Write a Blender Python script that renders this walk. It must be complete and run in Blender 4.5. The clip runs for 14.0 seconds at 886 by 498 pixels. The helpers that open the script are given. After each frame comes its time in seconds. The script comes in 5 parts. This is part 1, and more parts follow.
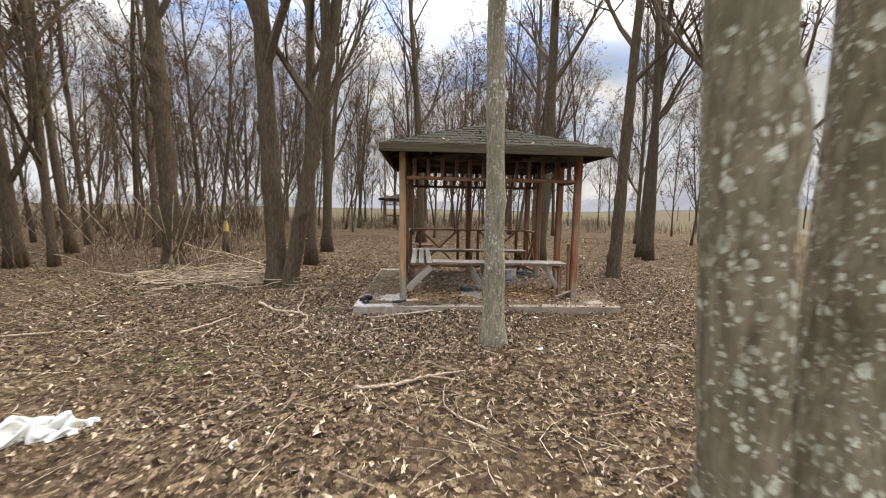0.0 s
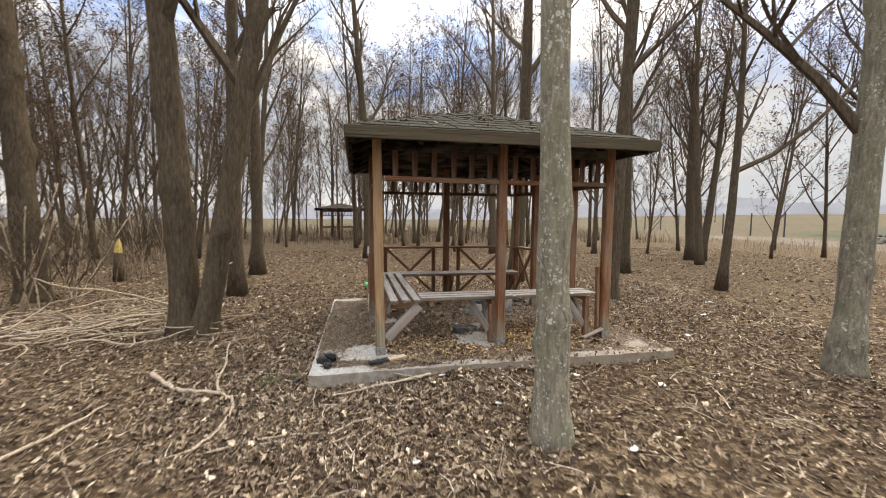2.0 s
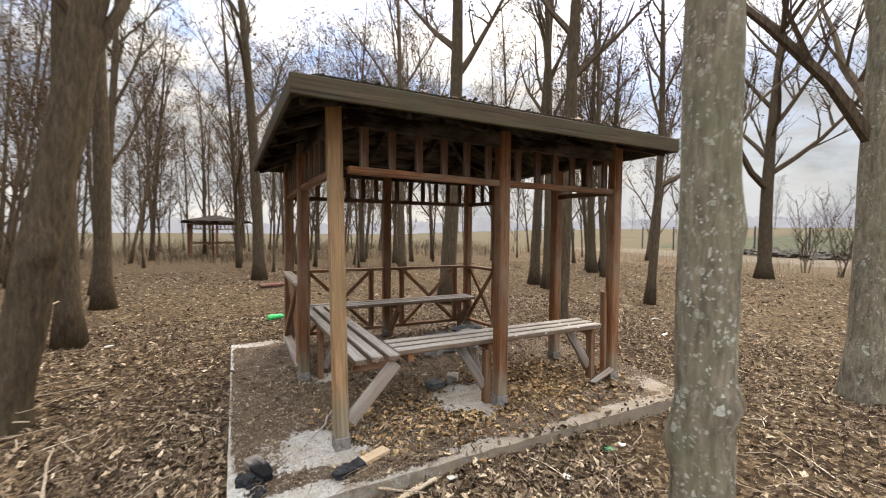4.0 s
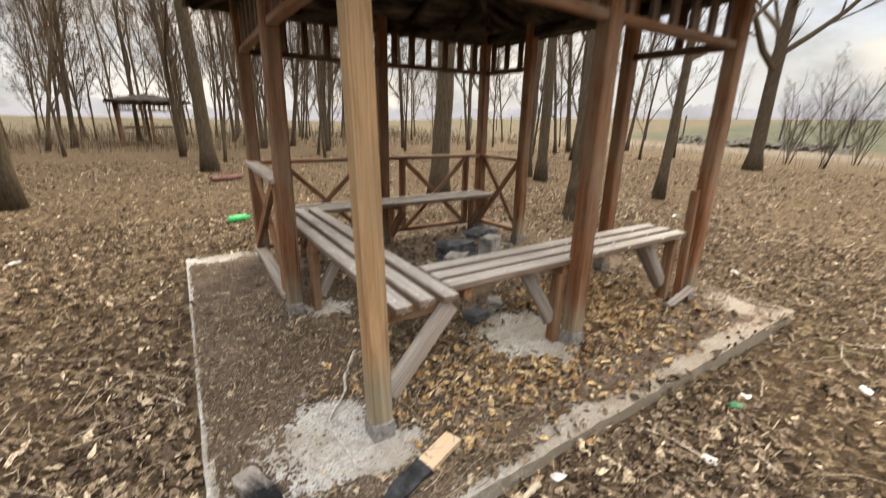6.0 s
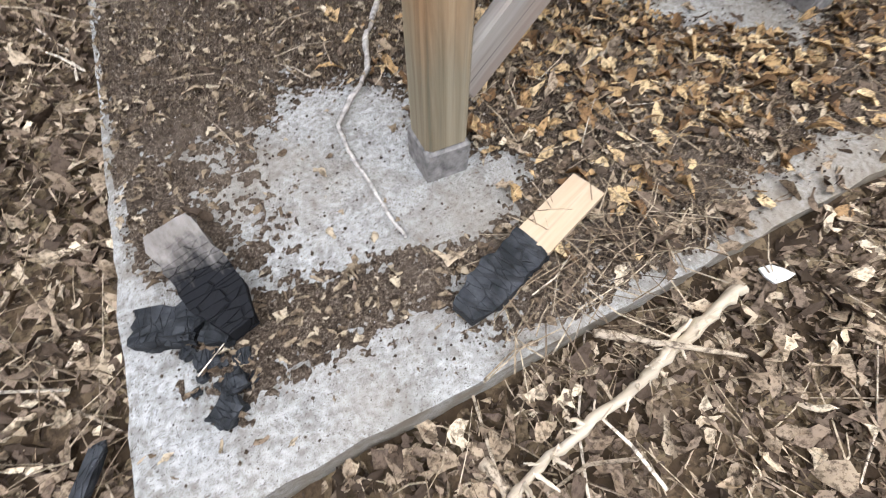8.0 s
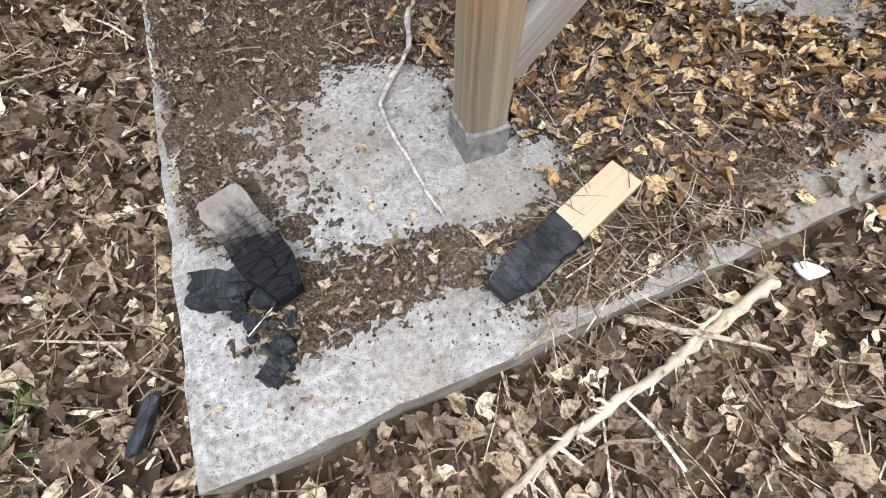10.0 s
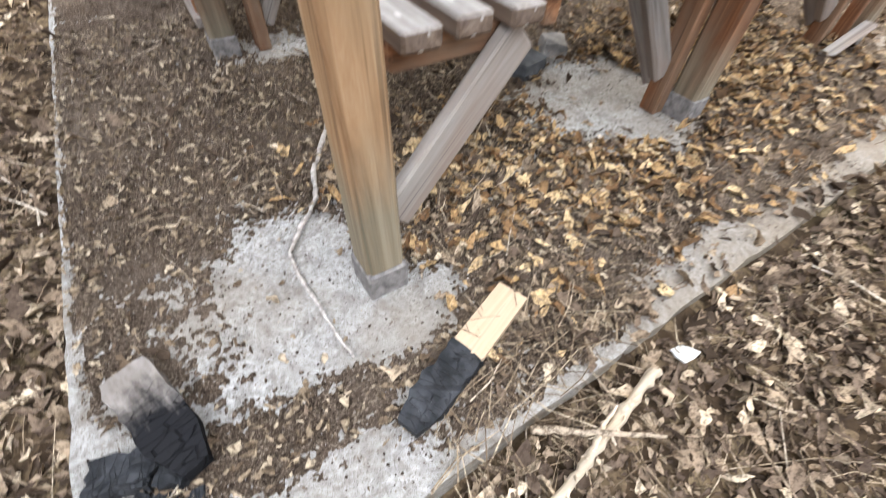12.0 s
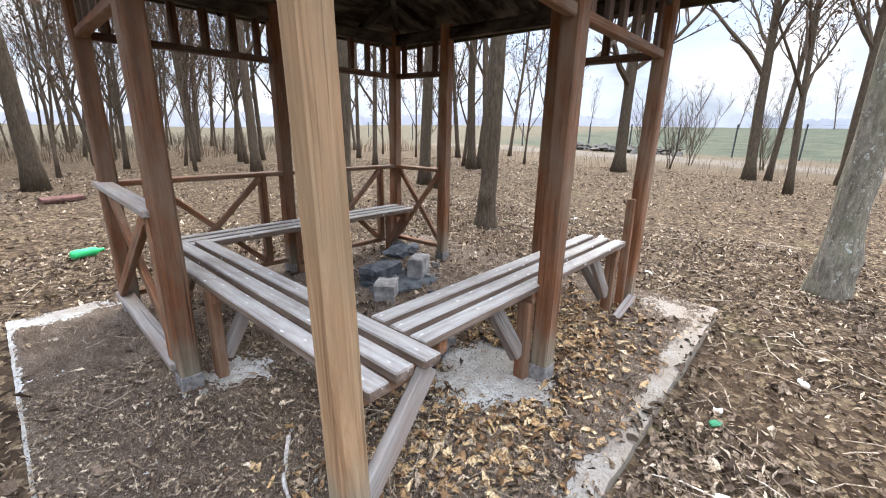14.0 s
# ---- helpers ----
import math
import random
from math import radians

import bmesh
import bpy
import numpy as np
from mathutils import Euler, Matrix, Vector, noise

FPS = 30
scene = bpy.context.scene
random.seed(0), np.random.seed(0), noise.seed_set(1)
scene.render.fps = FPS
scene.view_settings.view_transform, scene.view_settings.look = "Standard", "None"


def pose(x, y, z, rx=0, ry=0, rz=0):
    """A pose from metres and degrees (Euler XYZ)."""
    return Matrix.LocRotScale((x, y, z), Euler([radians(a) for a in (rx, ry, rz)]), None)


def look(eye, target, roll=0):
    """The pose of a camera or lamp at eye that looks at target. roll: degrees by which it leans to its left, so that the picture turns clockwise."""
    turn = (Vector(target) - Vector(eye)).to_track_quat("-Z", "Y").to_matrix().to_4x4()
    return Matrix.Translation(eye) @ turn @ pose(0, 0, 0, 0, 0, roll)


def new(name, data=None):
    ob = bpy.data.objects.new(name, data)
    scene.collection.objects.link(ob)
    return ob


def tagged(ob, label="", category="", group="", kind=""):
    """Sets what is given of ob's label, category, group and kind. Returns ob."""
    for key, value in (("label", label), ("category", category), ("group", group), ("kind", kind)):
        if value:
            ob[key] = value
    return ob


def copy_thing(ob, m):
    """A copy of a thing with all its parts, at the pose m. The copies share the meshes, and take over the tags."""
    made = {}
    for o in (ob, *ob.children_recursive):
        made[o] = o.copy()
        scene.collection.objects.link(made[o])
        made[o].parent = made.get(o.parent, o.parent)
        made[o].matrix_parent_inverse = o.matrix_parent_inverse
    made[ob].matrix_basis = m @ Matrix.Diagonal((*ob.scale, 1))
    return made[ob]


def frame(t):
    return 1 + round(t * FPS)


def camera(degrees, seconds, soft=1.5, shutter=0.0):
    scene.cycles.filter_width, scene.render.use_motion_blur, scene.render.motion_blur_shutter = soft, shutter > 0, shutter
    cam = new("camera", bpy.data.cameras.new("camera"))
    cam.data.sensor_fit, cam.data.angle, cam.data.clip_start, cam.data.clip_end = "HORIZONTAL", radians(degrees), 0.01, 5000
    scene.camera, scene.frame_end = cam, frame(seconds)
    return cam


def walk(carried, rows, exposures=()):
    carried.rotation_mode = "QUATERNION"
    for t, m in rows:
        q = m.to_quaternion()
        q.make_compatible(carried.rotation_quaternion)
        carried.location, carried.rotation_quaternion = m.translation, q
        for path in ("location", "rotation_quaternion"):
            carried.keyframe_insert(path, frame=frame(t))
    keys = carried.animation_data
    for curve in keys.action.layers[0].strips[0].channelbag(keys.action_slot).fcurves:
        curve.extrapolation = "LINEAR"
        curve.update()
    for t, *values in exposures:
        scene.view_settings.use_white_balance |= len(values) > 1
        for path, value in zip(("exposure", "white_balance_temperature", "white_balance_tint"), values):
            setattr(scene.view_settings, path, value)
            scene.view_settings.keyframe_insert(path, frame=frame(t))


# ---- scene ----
cam = camera(93.4, 14.0, 1.0, 0.45)
PATH = [
    (0, (0.293, -6.21, 1.407), (0.4, -4.223, 1.204), 1.1),
    (0.5, (0.226, -5.721, 1.339), (0.406, -3.738, 1.144), 1.1),
    (0.8, (0.186, -5.433, 1.343), (0.395, -3.453, 1.152), 0.9),
    (1, (0.132, -5.181, 1.353), (0.371, -3.205, 1.16), 0.8),
    (1.5, (-0.038, -4.725, 1.401), (0.275, -2.759, 1.211), 0.5),
    (2, (-0.218, -4.26, 1.438), (0.194, -2.309, 1.283), 0.5),
    (2.5, (-0.268, -3.818, 1.437), (0.225, -1.883, 1.34), 0.1),
    (3, (-0.352, -3.421, 1.406), (0.264, -1.519, 1.35), -0.1),
    (3.2, (-0.434, -3.263, 1.427), (0.242, -1.381, 1.377), 0.2),
    (5.3, (-0.682, -1.755, 1.416), (0.465, -0.132, 1.194), 0.5),
    (5.5, (-0.633, -1.637, 1.404), (0.504, -0.015, 1.128), 0.8),
    (6, (-0.565, -1.351, 1.311), (0.473, 0.253, 0.72), 1.2),
    (6.5, (-0.561, -1.042, 1.19), (0.337, 0.417, 0.158), 1.7),
    (7, (-0.422, -0.784, 1.01), (0.313, 0.449, -0.383), 1.5),
    (7.5, (-0.277, -0.576, 0.815), (0.341, 0.44, -0.793), 3.3),
    (8, (-0.261, -0.522, 0.706), (0.24, 0.359, -1.018), 3.9),
    (8.2, (-0.265, -0.507, 0.708), (0.195, 0.331, -1.049), 4.0),
    (10.3, (-0.307, -0.52, 0.727), (0.095, 0.32, -1.043), 3.2),
    (10.5, (-0.296, -0.517, 0.729), (0.116, 0.325, -1.037), 3.3),
    (11, (-0.28, -0.515, 0.741), (0.208, 0.376, -0.982), 4.0),
    (11.5, (-0.254, -0.518, 0.774), (0.334, 0.434, -0.885), 4.3),
    (12, (-0.202, -0.54, 0.845), (0.555, 0.522, -0.672), 3.7),
    (12.5, (-0.199, -0.58, 1.026), (0.782, 0.582, -0.273), 3.1),
    (13, (-0.404, -0.699, 1.166), (0.892, 0.516, 0.247), 3.7),
    (13.5, (-0.498, -0.763, 1.3), (0.92, 0.481, 0.637), 2.5),
    (14, (-0.525, -0.784, 1.315), (0.909, 0.496, 0.763), 1.3),
]
EXPOSURES = [(0, 0.59, 7350, 10), (3.2, 0.65, 7600, 10), (5.3, 0.81, 7750, 10), (6.0, 0.89, 8150, 10), (6.5, 1.00, 8100, 10), (7.0, 1.22, 7100, 10),
             (8.2, 1.1, 6850, 10), (11.2, 1.1, 7000, 10), (12.0, 1.27, 6950, 10), (12.5, 1.41, 6800, 10), (13.1, 1.41, 6500, 10), (14, 1.22, 6300, 10)]
walk(cam, [(t, look(eye, target, roll)) for t, eye, target, roll in PATH], EXPOSURES)

# ---------------------------------------------------------------- light
world = bpy.data.worlds.new("overcast_sky")
scene.world = world
world.use_nodes = True
wt = world.node_tree
for n in list(wt.nodes):
    wt.nodes.remove(n)
SUN_AZ, SUN_EL = radians(56), radians(36)      # from +y towards +x


def wnode(kind, **kw):
    n = wt.nodes.new(kind)
    for k, v in kw.items():
        n.inputs[k].default_value = v
    return n


sky = wnode("ShaderNodeTexSky")
sky.sky_type = "NISHITA"
sky.sun_disc = False
sky.sun_elevation, sky.sun_rotation = SUN_EL, SUN_AZ
sky.air_density, sky.dust_density, sky.ozone_density = 1.0, 0.6, 2.0
gain = wnode("ShaderNodeVectorMath")
gain.operation = "MULTIPLY"
gain.inputs[1].default_value = (0.09, 0.1, 0.125)
wt.links.new(sky.outputs[0], gain.inputs[0])
tc = wnode("ShaderNodeTexCoord")
mp = wnode("ShaderNodeMapping")
mp.inputs["Scale"].default_value = (1.0, 1.0, 2.6)
wt.links.new(tc.outputs["Generated"], mp.inputs[0])
cn = wnode("ShaderNodeTexNoise", Scale=3.2, Detail=7.0, Roughness=0.6, Distortion=0.35)
wt.links.new(mp.outputs[0], cn.inputs["Vector"])
ramp = wnode("ShaderNodeValToRGB")
ramp.color_ramp.elements[0].position, ramp.color_ramp.elements[1].position = 0.37, 0.57
wt.links.new(cn.outputs[0], ramp.inputs[0])
shade = wnode("ShaderNodeTexNoise", Scale=5.0, Detail=5.0)
wt.links.new(mp.outputs[0], shade.inputs["Vector"])
cloud = wnode("ShaderNodeValToRGB")
cloud.color_ramp.elements[0].position, cloud.color_ramp.elements[0].color = 0.34, (0.42, 0.47, 0.55, 1)
cloud.color_ramp.elements[1].position, cloud.color_ramp.elements[1].color = 0.66, (0.8, 0.81, 0.84, 1)
wt.links.new(shade.outputs[0], cloud.inputs[0])
sep = wnode("ShaderNodeSeparateXYZ")
wt.links.new(tc.outputs["Generated"], sep.inputs[0])
low = wnode("ShaderNodeMapRange")                  # blue-grey haze over the horizon
for k, val in (("From Min", 0.08), ("From Max", 0.32), ("To Min", 1.0), ("To Max", 0.0)):
    low.inputs[k].default_value = val
wt.links.new(sep.outputs[2], low.inputs["Value"])
haze = wt.nodes.new("ShaderNodeMixRGB")
haze.inputs[2].default_value = (0.62, 0.68, 0.78, 1)
wt.links.new(low.outputs[0], haze.inputs[0])
wt.links.new(gain.outputs[0], haze.inputs[1])
mixc = wt.nodes.new("ShaderNodeMixRGB")
wt.links.new(ramp.outputs[0], mixc.inputs[0])
wt.links.new(haze.outputs[0], mixc.inputs[1])
wt.links.new(cloud.outputs[0], mixc.inputs[2])
rise = wnode("ShaderNodeMapRange")
for k, val in (("From Min", 0.3), ("From Max", 0.85), ("To Min", 0.86), ("To Max", 6.6)):
    rise.inputs[k].default_value = val
wt.links.new(sep.outputs[2], rise.inputs["Value"])
lift = wnode("ShaderNodeVectorMath")
lift.operation = "SCALE"
wt.links.new(mixc.outputs[0], lift.inputs[0])
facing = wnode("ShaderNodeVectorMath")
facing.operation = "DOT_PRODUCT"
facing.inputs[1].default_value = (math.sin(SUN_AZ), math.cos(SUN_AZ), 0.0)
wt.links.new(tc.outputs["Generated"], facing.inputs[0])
side_dim = wnode("ShaderNodeMapRange")                 # added gradient: dims the sky on the sun's side, over the field
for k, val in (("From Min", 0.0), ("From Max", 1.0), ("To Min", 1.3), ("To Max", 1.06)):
    side_dim.inputs[k].default_value = val
wt.links.new(facing.outputs["Value"], side_dim.inputs["Value"])
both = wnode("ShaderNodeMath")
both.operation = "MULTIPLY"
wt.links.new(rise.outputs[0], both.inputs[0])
wt.links.new(side_dim.outputs[0], both.inputs[1])
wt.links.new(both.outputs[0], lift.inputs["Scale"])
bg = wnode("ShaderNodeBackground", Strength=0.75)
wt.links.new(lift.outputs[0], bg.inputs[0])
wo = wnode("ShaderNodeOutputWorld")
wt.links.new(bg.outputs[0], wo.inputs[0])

sun = new("sun", bpy.data.lights.new("sun", "SUN"))
sun.data.energy, sun.data.angle, sun.data.color = 3.1, radians(60), (1.0, 0.9, 0.7)
sun.matrix_basis = look((0, 0, 0), (-math.sin(SUN_AZ) * math.cos(SUN_EL), -math.cos(SUN_AZ) * math.cos(SUN_EL), -math.sin(SUN_EL)))


# ---------------------------------------------------------------- materials
class Mat:
    """A small builder for node materials."""

    def __init__(self, name, rough=0.85):
        self.m = bpy.data.materials.new(name)
        self.m.use_nodes = True
        self.t = self.m.node_tree
        self.b = self.t.nodes["Principled BSDF"]
        self.b.inputs["Roughness"].default_value = rough
        self.b.inputs["Specular IOR Level"].default_value = 0.05 if rough >= 0.8 else 0.22

    def n(self, kind, **kw):
        nd = self.t.nodes.new(kind)
        for k, v in kw.items():
            nd.inputs[k].default_value = v
        return nd

    def link(self, a, b):
        self.t.links.new(a, b)

    def coords(self, scale=(1, 1, 1), which="Object"):
        c = self.n("ShaderNodeTexCoord")
        m = self.n("ShaderNodeMapping")
        m.inputs["Scale"].default_value = scale
        self.link(c.outputs[which], m.inputs[0])
        return m.outputs[0]

    def world(self, scale=(1, 1, 1)):
        g = self.n("ShaderNodeNewGeometry")
        m = self.n("ShaderNodeMapping")
        m.inputs["Scale"].default_value = scale
        self.link(g.outputs["Position"], m.inputs[0])
        return m.outputs[0]

    def noise(self, vec, scale, detail=5.0, rough=0.6, dist=0.0):
        nd = self.n("ShaderNodeTexNoise", Scale=scale, Detail=detail, Roughness=rough, Distortion=dist)
        self.link(vec, nd.inputs["Vector"])
        return nd.outputs[0]

    def voronoi(self, vec, scale, out="Distance", feature="F1"):
        nd = self.n("ShaderNodeTexVoronoi", Scale=scale)
        nd.feature = feature
        self.link(vec, nd.inputs["Vector"])
        return nd.outputs[out]

    def ramp(self, fac, stops):
        nd = self.n("ShaderNodeValToRGB")
        e = nd.color_ramp.elements
        while len(e) < len(stops):
            e.new(0.5)
        for i, (p, c) in enumerate(stops):
            e[i].position = p
            e[i].color = (*c, 1) if not isinstance(c, (int, float)) else (c, c, c, 1)
        self.link(fac, nd.inputs[0])
        return nd.outputs[0]

    def mix(self, fac, a, b, mode="MIX"):
        nd = self.n("ShaderNodeMixRGB")
        nd.blend_type = mode
        for v, i in ((fac, 0), (a, 1), (b, 2)):
            if isinstance(v, (int, float)):
                nd.inputs[i].default_value = v if i == 0 else (v, v, v, 1)
            elif isinstance(v, tuple):
                nd.inputs[i].default_value = (*v, 1)
            else:
                self.link(v, nd.inputs[i])
        return nd.outputs[0]

    def rand(self):
        return self.n("ShaderNodeObjectInfo").outputs["Random"]

    def island(self):
        return self.n("ShaderNodeNewGeometry").outputs["Random Per Island"]

    def split(self, vec):
        nd = self.n("ShaderNodeSeparateXYZ")
        self.link(vec, nd.inputs[0])
        return nd.outputs

    def maths(self, op, a, b=0.0, clamp=False):
        nd = self.n("ShaderNodeMath")
        nd.operation, nd.use_clamp = op, clamp
        for v, i in ((a, 0), (b, 1)):
            if isinstance(v, (int, float)):
                nd.inputs[i].default_value = v
            else:
                self.link(v, nd.inputs[i])
        return nd.outputs[0]

    def done(self, color, bump=None, strength=0.4, dist=0.01, rough=None):
        if isinstance(color, tuple):
            self.b.inputs["Base Color"].default_value = (*color, 1)
        else:
            self.link(color, self.b.inputs["Base Color"])
        if bump is not None:
            nd = self.n("ShaderNodeBump", Strength=strength, Distance=dist)
            self.link(bump, nd.inputs["Height"])
            self.link(nd.outputs[0], self.b.inputs["Normal"])
        if rough is not None:
            self.link(rough, self.b.inputs["Roughness"])
        return self.m


def wood(name, dark, mid, light, rough=0.7, dirt=(0.2, 0.18, 0.15), dirt_amount=0.25, crack=0.35, foot=None):
    m = Mat(name, rough)
    v = m.coords((0.9, 17, 17))
    shift = m.n("ShaderNodeVectorMath")
    shift.operation = "ADD"
    m.link(v, shift.inputs[0])
    m.link(m.maths("MULTIPLY", m.rand(), 37.0), shift.inputs[1])
    v = shift.outputs[0]
    grain = m.noise(v, 1.6, 7, 0.65, 1.1)
    col = m.ramp(grain, [(0.28, dark), (0.5, mid), (0.74, light)])
    band = m.noise(m.coords((0.7, 6, 6)), 1.7, 5, 0.65, 1.4)
    col = m.mix(m.ramp(band, [(0.46, 0.0), (0.64, 0.38)]), col, tuple(0.5 * (a + b) for a, b in zip(dark, mid)))
    big = m.noise(m.coords((2, 5, 5)), 1.3, 4)
    col = m.mix(m.ramp(big, [(0.42, 0.0), (0.68, dirt_amount * 2)]), col, dirt)
    cracks = m.ramp(m.noise(m.coords((0.9, 60, 60)), 1.0, 3, 0.5), [(0.3, crack), (0.4, 1.0)])
    col = m.mix(1.0, col, cracks, "MULTIPLY")
    if foot:
        # greyed and algae-stained towards the foot of an upright timber
        low = m.maths("ADD", m.maths("MULTIPLY", m.maths("SUBTRACT", foot, m.split(m.coords())[0]), 4.5), m.maths("MULTIPLY", m.maths("SUBTRACT", big, 0.5), 1.6), True)
        col = m.mix(m.maths("MULTIPLY", low, 0.75), col, m.ramp(grain, [(0.3, (0.13, 0.115, 0.075)), (0.7, (0.3, 0.275, 0.2))]))
    hv = m.mix(0.5, grain, cracks)
    vary = m.n("ShaderNodeHueSaturation")
    m.link(m.maths("ADD", m.maths("MULTIPLY", m.rand(), 0.35), 0.82), vary.inputs["Value"])
    m.link(col, vary.inputs["Color"])
    return m.done(vary.outputs[0], hv, 0.5, 0.004)


WOOD_BROWN = wood("brown_stained_wood", (0.07, 0.028, 0.012), (0.18, 0.075, 0.032), (0.33, 0.16, 0.078), dirt=(0.22, 0.17, 0.12), dirt_amount=0.32, foot=-0.86)
WOOD_TAN = wood("sun_bleached_wood", (0.16, 0.082, 0.038), (0.35, 0.21, 0.107), (0.5, 0.345, 0.205), dirt=(0.24, 0.175, 0.1), dirt_amount=0.33, crack=0.42, foot=-0.72)
WOOD_GREY = wood("weathered_grey_wood", (0.15, 0.128, 0.108), (0.27, 0.24, 0.21), (0.38, 0.35, 0.312), dirt=(0.25, 0.17, 0.125), dirt_amount=0.3)


# brown stain, coloured darker still to stand for the shade under the eaves
WOOD_EAVE_SHADE = wood("stained_slat_shaded", (0.035, 0.014, 0.007), (0.085, 0.036, 0.017), (0.15, 0.07, 0.034))


def plank_material():
    m = Mat("weathered_bench_plank", 0.75)
    v = m.coords((1.2, 24, 24))
    shift = m.n("ShaderNodeVectorMath")
    shift.operation = "ADD"
    m.link(v, shift.inputs[0])
    m.link(m.maths("MULTIPLY", m.rand(), 31.0), shift.inputs[1])
    grain = m.noise(shift.outputs[0], 1.6, 7, 0.65, 0.5)
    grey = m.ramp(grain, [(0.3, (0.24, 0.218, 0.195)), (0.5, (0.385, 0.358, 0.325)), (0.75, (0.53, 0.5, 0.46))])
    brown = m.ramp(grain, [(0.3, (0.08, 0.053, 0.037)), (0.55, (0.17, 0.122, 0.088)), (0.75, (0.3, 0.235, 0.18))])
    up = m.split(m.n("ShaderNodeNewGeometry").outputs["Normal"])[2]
    mottle = m.noise(m.coords((6, 9, 9)), 2.0, 5, 0.65)
    # grey on faces turned up, dark brown on the sides, with a noisy border
    f = m.maths("ADD", m.maths("MULTIPLY", up, 1.2), m.maths("SUBTRACT", m.maths("MULTIPLY", mottle, 1.1), 0.75), True)
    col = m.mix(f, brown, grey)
    dirt = m.noise(m.coords((3, 8, 8)), 2.2, 5, 0.6)
    col = m.mix(m.ramp(dirt, [(0.5, 0.0), (0.7, 0.5)]), col, (0.24, 0.19, 0.16))
    drop = m.voronoi(m.coords((9, 22, 22)), 1.0)
    col = m.mix(m.ramp(drop, [(0.09, 0.85), (0.15, 0.0)]), col, (0.72, 0.7, 0.66))
    return m.done(col, grain, 0.5, 0.004)


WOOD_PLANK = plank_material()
# near-black brown: the shade under the gazebo roof is mixed into this colour
WOOD_DARK_SHADED = wood("dark_roof_wood_shaded", (0.007, 0.004, 0.003), (0.013, 0.007, 0.005), (0.022, 0.012, 0.008))
WOOD_DARK_SHADED.node_tree.nodes["Principled BSDF"].inputs["Specular IOR Level"].default_value = 0.05
WOOD_FASCIA = wood("mossy_fascia_wood", (0.034, 0.023, 0.013), (0.07, 0.049, 0.028), (0.118, 0.085, 0.05), dirt=(0.06, 0.062, 0.032), dirt_amount=0.35)
WOOD_PINE = wood("fresh_pine", (0.34, 0.24, 0.148), (0.46, 0.34, 0.225), (0.52, 0.4, 0.28), dirt=(0.4, 0.29, 0.19), dirt_amount=0.1)


def char_material():
    m = Mat("charred_wood", 0.62)
    v = m.coords((75, 22, 22))
    cells = m.ramp(m.voronoi(v, 1.0, "Distance", "DISTANCE_TO_EDGE"), [(0.0, 0.0), (0.05, 1.0)])
    col = m.ramp(m.noise(m.coords((9, 9, 9)), 3, 5), [(0.4, (0.011, 0.012, 0.013)), (0.75, (0.05, 0.052, 0.056))])
    col = m.mix(m.mix(0.72, cells, 1.0), (0.004, 0.004, 0.004), col)
    ash = m.noise(m.coords((30, 30, 30)), 1.6, 5, 0.7)
    col = m.mix(m.ramp(ash, [(0.69, 0.0), (0.74, 0.8)]), col, (0.5, 0.5, 0.5))
    return m.done(col, m.mix(0.45, cells, ash), 0.7, 0.005)


CHAR = char_material()


def scorched():
    m = Mat("scorched_wood", 0.8)
    x = m.split(m.coords())[0]
    n = m.noise(m.coords((8, 20, 20)), 1.5, 5)
    f = m.ramp(m.maths("ADD", m.maths("MULTIPLY", x, -6.0), n), [(0.5, 0.0), (1.0, 1.0)])
    col = m.mix(f, (0.014, 0.014, 0.015), m.ramp(n, [(0.3, (0.14, 0.12, 0.1)), (0.7, (0.3, 0.27, 0.24))]))
    cells = m.ramp(m.voronoi(m.coords((70, 20, 20)), 1.0, "Distance", "DISTANCE_TO_EDGE"), [(0.0, 0.0), (0.05, 1.0)])
    col = m.mix(m.mix(m.mix(0.5, f, 1.0), cells, 1.0), (0.004, 0.004, 0.004), col)
    return m.done(col, m.mix(f, cells, n), 0.8, 0.006)


SCORCH = scorched()


